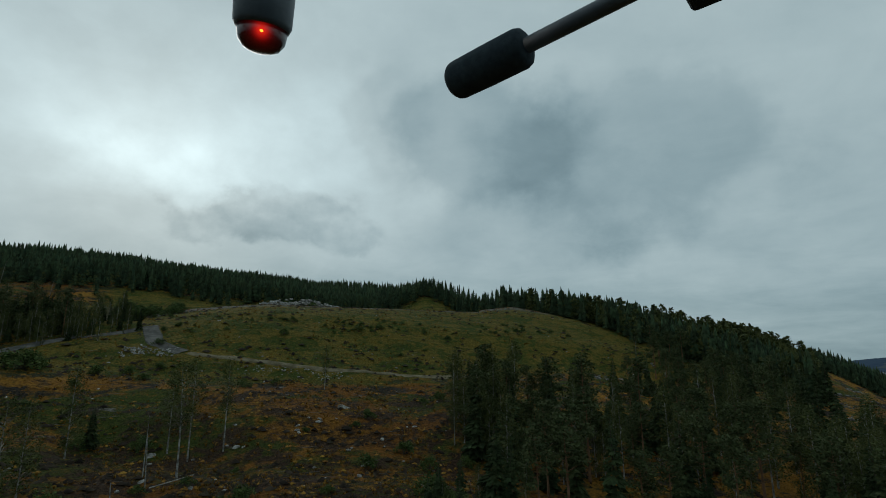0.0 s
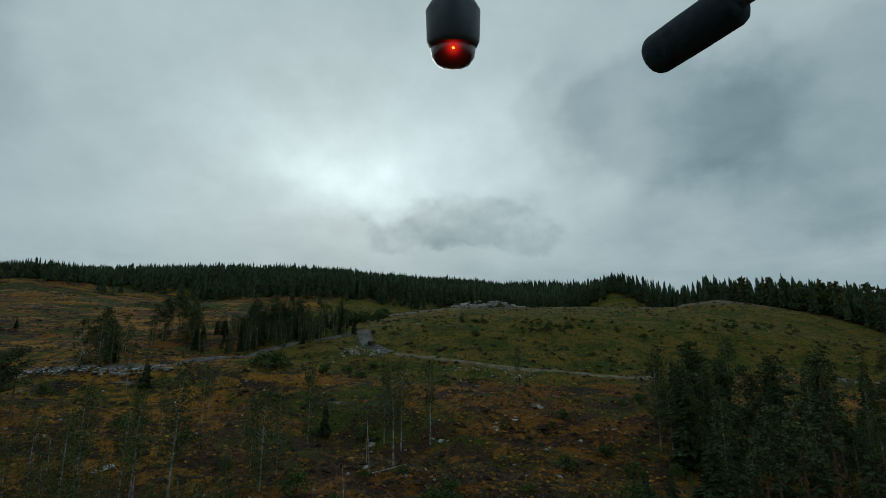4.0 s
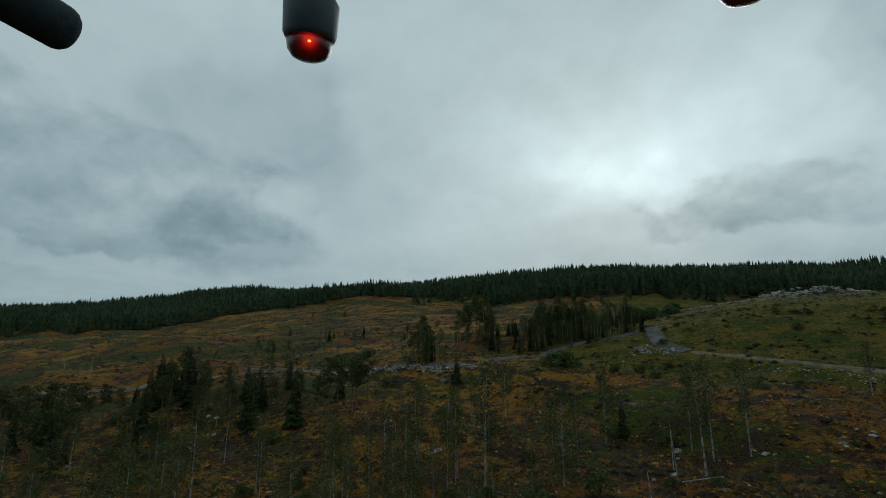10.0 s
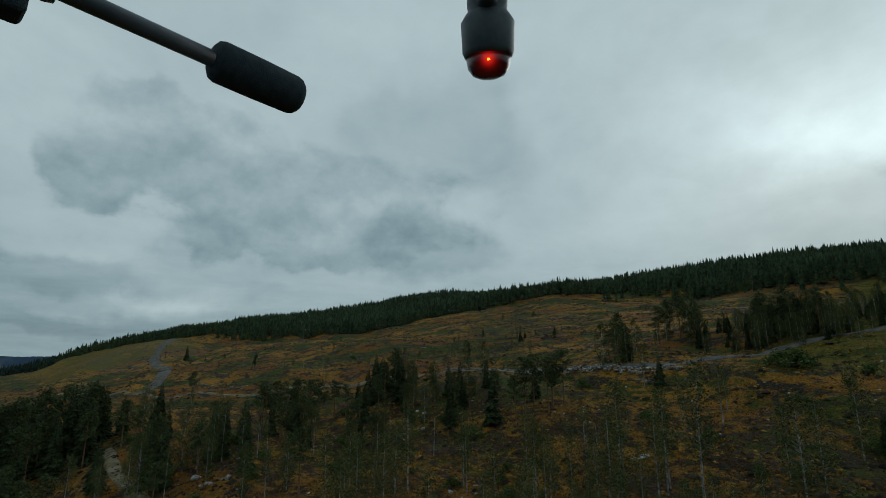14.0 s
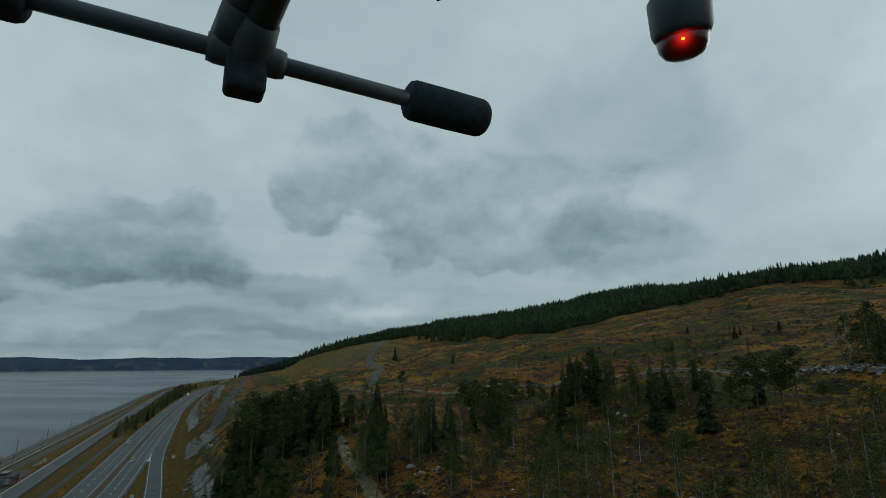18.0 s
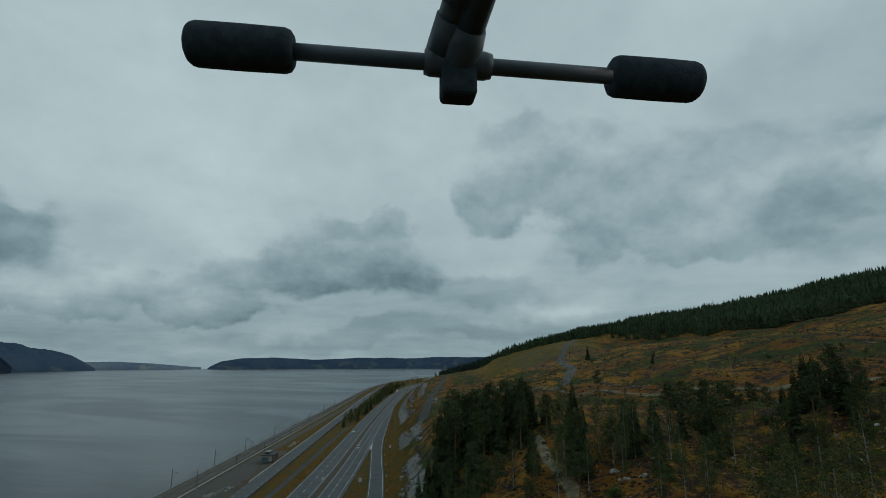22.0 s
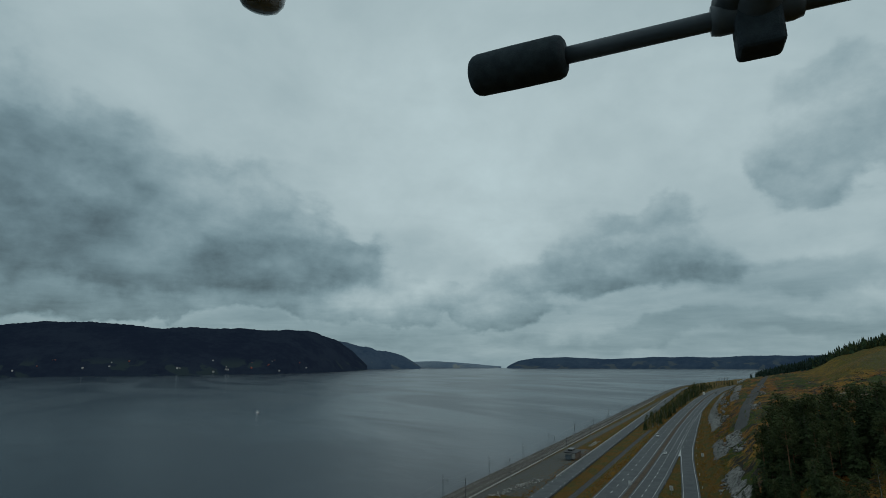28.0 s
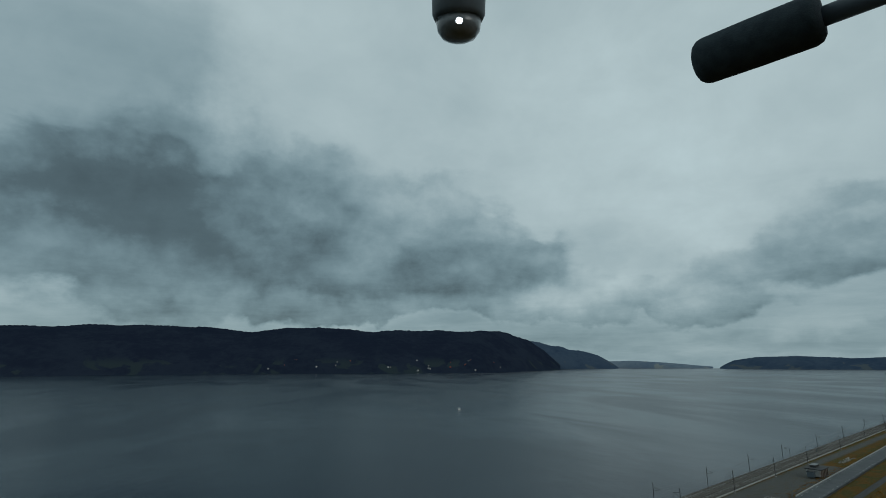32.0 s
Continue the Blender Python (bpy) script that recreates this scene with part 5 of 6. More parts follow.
for k, (l0, l1, sf, hh, ln) in enumerate([(158, 212, 3.0, 5.0, 7), (214, 252, 3.5, 4.0, 6), (288, 345, 3.0, 3.6, 6), (296, 340, 10.0, 3.0, 6), (400, 470, 3.0, 4.5, 7), (462, 560, 2.0, 5.5, 8), (555, 680, 1.5, 5.5, 8), (690, 860, 1.5, 5.0, 8), (520, 640, 20.0, 4.0, 8), (660, 800, 22.0, 4.0, 8)]):
    rock_face(l0, l1, sf, hh, ln, k + 1)


def stone_rubble():
    """Loose small stone over the brash."""
    r = np.random.RandomState(31)
    x, y, _ = open_places(2600, 48, 330, -22, 112, 32, 5)
    ok = ripple(x, y, 26, 5) + 0.5 * ripple(x, y, 9, 1) > 0.55
    models = []
    for i in range(4):
        bm = rock_mesh(60 + i, 0.6, 1)
        bmesh.ops.triangulate(bm, faces=bm.faces)
        bm.verts.index_update()
        models.append((np.array([v.co[:] for v in bm.verts], np.float32), np.array([[v.index for v in f.verts] for f in bm.faces], np.int32)))
        bm.free()
    scatter("loose_stone", "loose pale stones scattered over brash", "stones", models, x[ok], y[ok], r.uniform(0.12, 0.5, ok.sum()), BOULDER, 33, 0.0)


stone_rubble()


# ---- dead wood ----
def stick_model(seed):
    bm = bmesh.new()
    r = random.Random(seed)
    rod(bm, (-0.5, 0, 0.03), (0.5, r.uniform(-0.08, 0.08), 0.06), 0.016, 0.006, 5)
    for k in range(2):
        a = r.uniform(-0.3, 0.3)
        rod(bm, (a, 0, 0.04), (a + 0.14, r.choice((-1, 1)) * 0.12, 0.12), 0.007, 0.003, 4)
    bmesh.ops.triangulate(bm, faces=bm.faces)
    bm.verts.index_update()
    out = (np.array([v.co[:] for v in bm.verts], np.float32), np.array([[v.index for v in f.verts] for f in bm.faces], np.int32))
    bm.free()
    return out


x, y, r = open_places(900, 50, 220, -10, 104, 41, 20)
scatter("brash", "grey felled branches left on the ground", "dead wood", [stick_model(i) for i in range(5)], x, y, r.uniform(0.8, 3.0, len(x)), DEADWOOD, 42, 0.0)


def snag(az, d, h, lean, label="grey dead birch stem without branches"):
    x, y = polar(az, d)
    z = float(land(x, y))
    t = thing("dead_stem", label, "dead tree", "dead stems", at=Matrix.Translation((x, y, z)))
    bm = bmesh.new()
    top = Vector((lean * h, 0.1 * lean * h, h))
    for i in range(5):
        rod(bm, top * (i / 5) - Vector((0, 0, 0.3 * (i == 0))), top * ((i + 1) / 5), 0.085 - 0.011 * i, 0.085 - 0.011 * (i + 1), 7)
    part("stem", bm, BARK_BIRCH, t)
    bm = bmesh.new()
    rod(bm, top * 0.98, top + Vector((0.4, 0.1, -0.2)), 0.03, 0.012, 6)
    part("broken_tip", bm, DEADWOOD, t)


for az, d, h, lean in [(28.7, 80, 6.4, -0.06), (29.0, 83, 8.0, 0.0), (31.2, 68, 4.0, -0.08), (51.5, 98, 6, 0.05), (57, 92, 5, -0.05), (74, 105, 7, 0.05), (80, 98, 8, 0.03), (92, 120, 7, -0.04), (86, 230, 7, 0), (93, 300, 8, 0), (88, 260, 6, 0.03), (-9, 120, 6, 0.03), (41.5, 330, 12, 0.1), (38.0, 300, 9, 0.1)]:
    snag(az, d, h, lean)
x, y = polar(26.5, 80)
log = thing("fallen_log", "pale fallen birch trunk lying across the brash", "log", at=Matrix.Translation((x, y, float(land(x, y)) + 0.25)) @ Matrix.Rotation(0.6, 4, "Z"))
bm = bmesh.new()
rod(bm, (-2.6, 0, -0.1), (2.6, 0.2, 0.9), 0.09, 0.035, 8)
part("trunk", bm, BARK_BIRCH, log)


# ---- scrub ----
def bush_parts(seed, size=1.0):
    rr = random.Random(seed)
    v, f, tv, tf, spots = [], [], [], [], []
    for i in range(16):
        a, q = rr.uniform(0, 6.28), rr.uniform(0.1, 0.95)
        c = Vector((q * math.cos(a) * size, q * math.sin(a) * size, size * (0.25 + 0.95 * (1 - q * q) * rr.uniform(0.4, 1))))
        spots.append((c, 0.05))
        leaf_cloud(v, f, c, 0.42 * size, 44, 0.10 * size, rr, 0.8)
    limbs_to(tv, tf, 1, spots, 0.025)
    return (tv, tf), (v, f)


for i in range(4):
    t, c = bush_parts(400 + i)
    add_kind("bush", t, c, BARK, LEAF_BUSH, "bush", "rounded green willow bush in dry grass", "bush", 1.0)
for az, d, h in [(39.3, 129, 3.3), (40.2, 130, 2.6), (38.4, 131, 2.6), (33.5, 126, 1.8), (31, 128, 1.6), (32, 190, 4.0), (30.5, 192, 3.5), (29.5, 188, 3.2), (27.5, 200, 3), (0, 70, 2.4), (1.5, 74, 2.2), (-1, 66, 2.6), (3, 62, 2.0), (20, 74, 1.6), (36, 72, 2.2), (42, 66, 2.6), (46, 60, 3), (50, 64, 2.4), (55, 58, 3)]:
    plant("bush", *polar(az, d), h, rnd, "willow bushes")
for i in range(70):
    l = 12 - 150 * rnd.random()
    plant("bush", *spot(l, 158 + rnd.uniform(-5, 5) + 0.02 * l), rnd.uniform(0.4, 1.0), rnd, "willow bushes")
for i in range(26):
    plant("bush", *polar(rnd.uniform(26, 33), rnd.uniform(185, 240)), rnd.uniform(1.2, 3.0), rnd, "willow bushes")
for i in range(120):
    az, d = rnd.uniform(-6, 104), 60 * (300 / 60) ** rnd.random()
    plant("bush", *polar(az, d), rnd.uniform(0.7, 2.0), rnd, "willow bushes")


# ---- railway furniture ----
def mast_parts(h=8.4):
    bm = bmesh.new()
    box(bm, 0, 0, -0.5, 0.7, 0.7, 0.75, 0.04)
    foot = bm
    bm = bmesh.new()
    rod(bm, (0, 0, 0.2), (0, 0, h), 0.15, 0.11, 8)
    pole = bm
    bm = bmesh.new()
    rod(bm, (0, 0, h - 1.0), (2.7, 0, h - 1.5), 0.05, 0.05, 6)
    rod(bm, (0, 0, h - 2.5), (2.7, 0, h - 1.5), 0.045, 0.045, 6)
    rod(bm, (1.2, 0, h - 2.0), (2.9, 0, h - 2.35), 0.035, 0.035, 6)
    arm = bm
    bm = bmesh.new()
    for k in range(4):
        rod(bm, (0.12 + 0.09 * k, 0, h - 1.02 - 0.015 * k), (0.17 + 0.09 * k, 0, h - 1.03 - 0.015 * k), 0.09, 0.09, 8)
    ins = bm
    bm = bmesh.new()
    box(bm, 0, 0, h - 0.05, 0.5, 0.06, 0.09)
    box(bm, 0, 0, h + 0.04, 0.06, 0.3, 0.3)
    cap = bm
    out = []
    for nm, b, mat in (("foundation", foot, CONCRETE), ("pole", pole, MASTSTEEL), ("cantilever", arm, MASTSTEEL), ("insulator", ins, CONCRETE), ("cap", cap, MASTSTEEL)):
        me = bpy.data.meshes.new(nm)
        b.to_mesh(me)
        b.free()
        me.materials.append(mat)
        out.append((nm, me))
    return out


MAST = mast_parts()
FACING = math.atan2(NY, NX)      # towards the hill


def set_mast(l, s, towards_hill):
    x, y = spot(l, s)
    z = max(float(land(x, y)), 1.8)
    m = thing("catenary_mast", "dark steel railway mast with cantilever arm", "railway mast", "railway masts",
              at=Matrix.Translation((x, y, z)) @ Matrix.Rotation(FACING + (0 if towards_hill else math.pi), 4, "Z"))
    for nm, me in MAST:
        piece(nm, me, m)


MAST_L = [148, 192, 239, 287, 336, 401, 464, 530, 600, 675, 750, 830, 920, 1010]
for l in MAST_L:
    set_mast(l, -96.6 - 0.012 * l * 0.8, False)
    set_mast(l + 3, RS - 5.4 + RSL * l, True)
for off, h in ((-2.3, 5.6), (2.3, 5.6), (-2.3, 6.8), (2.3, 6.8)):
    bm = bmesh.new()
    pts = []
    for a, b in zip(MAST_L, MAST_L[1:]):
        for k in range(6):
            t = k / 6
            l = a + (b - a) * t
            pts.append(Vector((*spot(l, RS + RSL * l + off), 2.8 + h - (1.0 if h > 6 else 0.1) * 4 * t * (1 - t) * 0.8)))
    for p, q in zip(pts, pts[1:]):
        rod(bm, p, q, 0.018, 0.018, 4, False)
    w = part("overhead_wire", bm, MASTSTEEL, None)
    tagged(w, "thin overhead contact wire above the track", "railway wire", "railway wires")


def fence(path, gap, h, label, group):
    """Posts with two wires along a path of (l, s)."""
    f = thing("fence", label, "fence", group)
    bm = bmesh.new()
    rod(bm, (0, 0, -0.3), (0, 0, h), 0.05, 0.045, 6)
    me = bpy.data.meshes.new("post")
    bm.to_mesh(me)
    bm.free()
    me.materials.append(MASTSTEEL)
    tops = []
    for (l0, s0), (l1, s1) in zip(path, path[1:]):
        n = max(1, int(abs(l1 - l0) / gap + abs(s1 - s0) / gap))
        for k in range(n):
            t = k / n
            x, y = spot(l0 + (l1 - l0) * t, s0 + (s1 - s0) * t)
            z = max(float(land(x, y)), 1.0)
            piece("post", me, f, m=Matrix.Translation((x, y, z)))
            tops.append(Vector((x, y, z)))
    for hh in (h * 0.95, h * 0.5):
        bm = bmesh.new()
        for p, q in zip(tops, tops[1:]):
            rod(bm, p + Vector((0, 0, hh)), q + Vector((0, 0, hh)), 0.02, 0.02, 4, False)
        part("wire", bm, MASTSTEEL, f)


fence([(150, RS - 7.4 + RSL * 150), (700, RS - 7.4 + RSL * 700)], 3.6, 1.8, "long wire fence on dark posts beside the lake", "railway fences")
fence([(232, -76.2), (262, -77.2)], 2.4, 1.3, "low wire fence round the gravel yard", "yard fences")
fence([(278, -77.6), (322, -79.0)], 2.2, 1.4, "low wire fence round the gravel yard", "yard fences")


def signal(l, s):
    x, y = spot(l, s)
    m = thing("railway_signal", "black railway signal head on a steel post", "signal", at=Matrix.Translation((x, y, max(float(land(x, y)), 1.8))) @ Matrix.Rotation(FACING + 1.57, 4, "Z"))
    bm = bmesh.new()
    rod(bm, (0, 0, -0.3), (0, 0, 4.2), 0.08, 0.07, 8)
    part("post", bm, MASTSTEEL, m)
    bm = bmesh.new()
    box(bm, 0, 0.1, 3.6, 0.7, 0.12, 1.5, 0.08)
    part("backboard", bm, PLASTIC, m)
    for z in (4.0, 4.4, 4.8):
        bm = bmesh.new()
        rod(bm, (0, 0.0, z), (0, -0.25, z), 0.12, 0.14, 10)
        part("lamp_hood", bm, PLASTIC, m)


signal(352, RS - 5.6 + RSL * 352)
signal(356, -97.0 - 0.01 * 356)


def hut(l, s):
    x, y = spot(l, s)
    m = thing("railway_hut", "small grey technical hut with brown columns and dark flat roof", "hut",
              at=Matrix.Translation((x, y, 3.55)) @ TURN_ALONG)
    bm = bmesh.new()
    box(bm, 0, 0, 0, 5.2, 10.0, 3.0, 0.03)
    part("wall", bm, CONCRETE, m)
    bm = bmesh.new()
    box(bm, 0.3, 0, 3.0, 7.0, 11.0, 0.35, 0.05)
    part("roof", bm, ROOFING, m)
    bm = bmesh.new()
    box(bm, -0.8, 1.5, 3.352, 2.4, 5.5, 0.9, 0.05)
    part("roof_housing", bm, ROOFING, m)
    bm = bmesh.new()
    box(bm, -0.8, 1.5, 4.256, 2.7, 5.8, 0.18, 0.03)
    part("housing_cap", bm, STEEL, m, "pale metal cap")
    for k in range(5):
        bm = bmesh.new()
        box(bm, 3.4, -4.4 + 2.2 * k, 0, 0.5, 0.9, 3.0, 0.03)
        part("column", bm, CLADDING, m, "brown cladded column")
    for k in range(3):
        bm = bmesh.new()
        box(bm, 2.63, -3.3 + 3.3 * k, 0.05, 0.09, 1.1, 2.1, 0.01)
        d = part("door", bm, DOORPAINT, m)
        bm = bmesh.new()
        box(bm, 2.72, -2.95 + 3.3 * k, 1.05, 0.08, 0.14, 0.05)
        part("handle", bm, STEEL, d)
    bm = bmesh.new()
    box(bm, -0.2, -6.8, 0, 2.8, 2.4, 2.3, 0.04)
    shed = part("annex", bm, PLASTIC, m, "low black annex")
    bm = bmesh.new()
    box(bm, -0.2, -6.8, 2.3, 3.1, 2.7, 0.14, 0.02)
    part("annex_roof", bm, ROOFING, shed)


hut(300, -86.3)


# ---- works at the far end of the highway ----
def far_works():
    """Leaning piles, a bare rock bank and site sheds where the highway bends out of sight."""
    r = random.Random(77)
    for i in range(9):
        l, st = 1330 + 16 * i, -46 + 3.0 * i
        x, y = spot(l, st)
        z = max(float(land(x, y)), 1.0)
        post = thing("steel_pile", "dark leaning steel pile at the roadworks", "pile", "row of piles", at=Matrix.Translation((x, y, z)))
        bm = bmesh.new()
        top = Vector((r.uniform(-1.5, -0.4), 0.4, r.uniform(13, 17)))
        rod(bm, (0, 0, -1), top, 0.55, 0.42, 8)
        part("shaft", bm, MASTSTEEL, post)
        bm = bmesh.new()
        rod(bm, top, top + Vector((0, 0, 0.7)), 0.7, 0.6, 8)
        part("cap", bm, STEEL, post)
    bank = thing("rock_bank", "bare broken rock bank at the end of the road", "rock face", "rock cuttings")
    for i in range(70):
        l, st = r.uniform(1250, 1560), r.uniform(0, 34)
        x, y = spot(l, st + 0.1 * (l - 1250))
        set_stone(r.choice(BLOCKS), x, y, r.uniform(2.2, 5.5), r.uniform(-0.5, 1.0), bank, "rock_block", 0.8)
    for l, st, k in ((1420, -2, 1.0), (1450, 10, 1.3), (1490, 4, 0.9), (1390, 14, 0.8)):
        x, y = spot(l, st)
        shed = thing("site_shed", "small pale shed beside the roadworks", "shed", "site sheds", at=Matrix.Translation((x, y, float(land(x, y)) + 2.2 * k)) @ Matrix.Rotation(0.4 * k, 4, "Z"))
        bm = bmesh.new()
        box(bm, 0, 0, 0, 9 * k, 5 * k, 5 * k, 0.1)
        part("wall", bm, HOUSEWHITE, shed)
        bm = bmesh.new()
        box(bm, 0, 0, 2.7 * k, 9.8 * k, 5.8 * k, 0.5, 0.1)
        part("roof", bm, ROOFING, shed)
    for i in range(14):
        plant(r.choice(("belt", "leafy", "spruce")), *spot(1290 + 18 * i * r.random(), r.uniform(-34, -14)), r.uniform(6, 12), r, "trees at the road end")


far_works()


# ---- signs and roadside posts ----
def sign(l, s, label, wide=1.0, tall=1.2, drift=True):
    s = s + (float(road_drift(np.float64(l))) if drift else 0)
    x, y = spot(l, s)
    m = thing("road_sign", label, "road sign", "road signs", at=Matrix.Translation((x, y, float(land(x, y)))) @ TURN_ALONG)
    bm = bmesh.new()
    rod(bm, (0, 0, -0.3), (0, 0, 2.9), 0.05, 0.05, 8)
    part("post", bm, STEEL, m)
    bm = bmesh.new()
    box(bm, 0, 0.08, 1.7, wide, 0.05, tall, 0.015)
    plate = part("plate", bm, PAINT, m, "white sign plate")
    for z, w in ((2.52, 0.5), (2.1, 0.6), (1.88, 0.4)):
        bm = bmesh.new()
        box(bm, 0, 0.115, z, w, 0.015, 0.12)
        part("bar", bm, PLASTIC, plate)


sign(228, -42.0, "white sign with dark unreadable marks in the median", 1.3, 1.6)
sign(226, -26.5, "white sign with dark unreadable marks beside the slip road", 1.3, 1.7)
sign(310, -19.0, "white sign with dark unreadable marks on the verge", 1.3, 1.5)


def reflector_posts():
    bm = bmesh.new()
    box(bm, 0, 0, -0.2, 0.14, 0.08, 1.2, 0.01)
    me = bpy.data.meshes.new("post")
    bm.to_mesh(me)
    bm.free()
    me.materials.append(PAINT)
    for side in (-15.5, -29.0):
        for k in range(16):
            l = 165 + 26 * k
            s = float(np.interp(l, [a for a, _ in RAMP], [b for _, b in RAMP])) + 4.4 if side > -20 else -30.6
            x, y = spot(l, s + float(road_drift(np.float64(l))))
            ob = new("marker_post", me)
            ob.matrix_basis = Matrix.Translation((x, y, float(land(x, y))))
            tagged(ob, "thin white roadside marker post on the verge", "marker post", "marker posts")


reflector_posts()
for k in range(9):
    l = 1330 + 42 * k
    x, y = spot(l, -48 + float(road_drift(np.float64(l))) + float(bay(np.float64(l))))
    m = thing("tall_post", "tall dark leaning post beside the far highway", "post", "row of tall posts", at=Matrix.Translation((x, y, float(land(x, y)))))
    bm = bmesh.new()
    rod(bm, (0, 0, -0.5), (-1.4, 0.2, 11), 0.28, 0.2, 8)
    part("pole", bm, MASTSTEEL, m)


# ---- power line on the hill ----
def pylon(az, d):
    x, y = polar(az, d)
    m = thing("power_pole", "twin wooden power-line poles with a crossarm", "power pole", "power-line poles", at=Matrix.Translation((x, y, float(land(x, y)))) @ Matrix.Rotation(radians(az + 20), 4, "Z"))
    for sx in (-1.6, 1.6):
        bm = bmesh.new()
        rod(bm, (sx, 0, -0.5), (sx, 0, 11), 0.17, 0.12, 8)
        part("pole", bm, WOODPOLE, m)
    bm = bmesh.new()
    box(bm, 0, 0, 10.3, 6.4, 0.18, 0.22)
    part("crossarm", bm, WOODPOLE, m)
    for sx in (-2.9, 0, 2.9):
        bm = bmesh.new()
        rod(bm, (sx, 0, 9.6), (sx, 0, 10.3), 0.09, 0.06, 8)
        part("insulator", bm, CONCRETE, m)
    return Vector((x, y, float(land(x, y)) + 9.7))


LINE = [pylon(az, d) for az, d in [(62, 440), (72, 385), (80, 392), (88, 410), (95, 450), (101, 520)]]
for off in (-2.9, 0, 2.9):
    bm = bmesh.new()
    for a, b in zip(LINE, LINE[1:]):
        q = (b - a).cross(Vector((0, 0, 1))).normalized() * off
        last = None
        for k in range(9):
            t = k / 8
            p = a.lerp(b, t) + q - Vector((0, 0, 3.0 * 4 * t * (1 - t) * 0.5))
            if last is not None:
                rod(bm, last, p, 0.025, 0.025, 4, False)
            last = p
    tagged(part("power_line", bm, MASTSTEEL, None), "thin power line sagging between poles", "power line", "power lines")


# ---- vehicles and boat ----
def car(l, s, mat, label, back=False):
    s = s + float(road_drift(np.float64(l)))
    x, y = spot(l, s)
    m = thing("car", label, "car", "cars on the highway", at=Matrix.Translation((x, y, HZ)) @ TURN_ALONG @ Matrix.Rotation(math.pi if back else 0, 4, "Z"))
    bm = bmesh.new()
    box(bm, 0, 0, 0.28, 1.82, 4.5, 0.62, 0.14)
    part("body", bm, mat, m)
    bm = bmesh.new()
    box(bm, 0, -0.25, 0.88, 1.62, 2.5, 0.55, 0.05, taper=0.78)
    cab = part("cabin", bm, CARGLASS, m)
    bm = bmesh.new()
    box(bm, 0, -0.25, 1.425, 1.24, 1.9, 0.06, 0.02)
    part("roof", bm, mat, cab)
    for sx in (-0.84, 0.84):
        for sy in (-1.4, 1.4):
            bm = bmesh.new()
            rod(bm, (sx - 0.11, sy, 0.33), (sx + 0.11, sy, 0.33), 0.33, 0.33, 14)
            t = part("wheel", bm, RUBBER, m)
            bm = bmesh.new()
            rod(bm, (sx - 0.12, sy, 0.33), (sx + 0.12, sy, 0.33), 0.19, 0.19, 10)
            part("rim", bm, STEEL, t)
        bm = bmesh.new()
        box(bm, sx * 0.72, 2.2, 0.58, 0.4, 0.12, 0.16, 0.02)
        part("headlight", bm, CONCRETE, m)
        bm = bmesh.new()
        box(bm, sx * 0.76, -2.2, 0.62, 0.32, 0.12, 0.18, 0.02)
        part("tail_light", bm, REDPAINT, m)


car(318, -38.0, CARWHITE, "white hatchback driving on the highway")
car(388, -49.0, CARWHITE, "white estate car driving on the highway", True)
car(800, -49.0, CARWHITE, "small white car on the far highway", True)
car(935, -36.5, CARDARK, "dark car on the far highway")


def truck(l, s):
    x, y = spot(l, s + float(road_drift(np.float64(l))))
    m = thing("truck", "white box truck on the far highway", "truck", at=Matrix.Translation((x, y, HZ)) @ TURN_ALONG @ Matrix.Rotation(math.pi, 4, "Z"))
    bm = bmesh.new()
    box(bm, 0, -1.2, 1.0, 2.5, 7.0, 2.7, 0.06)
    part("cargo_box", bm, CARWHITE, m)
    bm = bmesh.new()
    box(bm, 0, 3.6, 0.6, 2.4, 2.0, 2.3, 0.15)
    cab = part("cab", bm, CARWHITE, m)
    bm = bmesh.new()
    box(bm, 0, 4.58, 1.7, 2.0, 0.08, 0.9, 0.02)
    part("windscreen", bm, CARGLASS, cab)
    for sx in (-1.05, 1.05):
        for sy in (-3.6, -2.4, 3.5):
            bm = bmesh.new()
            rod(bm, (sx - 0.15, sy, 0.5), (sx + 0.15, sy, 0.5), 0.5, 0.5, 14)
            part("wheel", bm, RUBBER, m)


truck(880, -48.6)


def boat():
    m = thing("motor_boat", "small white cabin boat on the lake", "boat", at=Matrix.Translation((-159.6, -615.7, 0)) @ Matrix.Rotation(1.0, 4, "Z"))
    bm = bmesh.new()
    rows = []
    for t, w, z in ((-3.6, 1.15, 0.75), (-1.5, 1.3, 0.8), (1.2, 1.2, 0.9), (2.8, 0.7, 1.0), (3.8, 0.05, 1.15)):
        rows.append([bm.verts.new(p) for p in ((t, -w, z), (t, -w * 0.7, 0.0), (t, 0, -0.35), (t, w * 0.7, 0.0), (t, w, z))])
    for a, b in zip(rows, rows[1:]):
        for i in range(4):
            bm.faces.new((a[i], b[i], b[i + 1], a[i + 1]))
        bm.faces.new((a[4], b[4], b[0], a[0]))
    bm.faces.new(rows[0])
    part("hull", bm, CARWHITE, m)
    bm = bmesh.new()
    box(bm, 0.2, 0, 0.85, 2.6, 1.7, 1.3, 0.1, taper=0.85)
    cab = part("cabin", bm, CARWHITE, m)
    bm = bmesh.new()
    box(bm, 0.2, 0, 1.45, 2.55, 1.66, 0.45, 0.03, taper=0.95)
    part("window_band", bm, CARGLASS, cab)


boat()


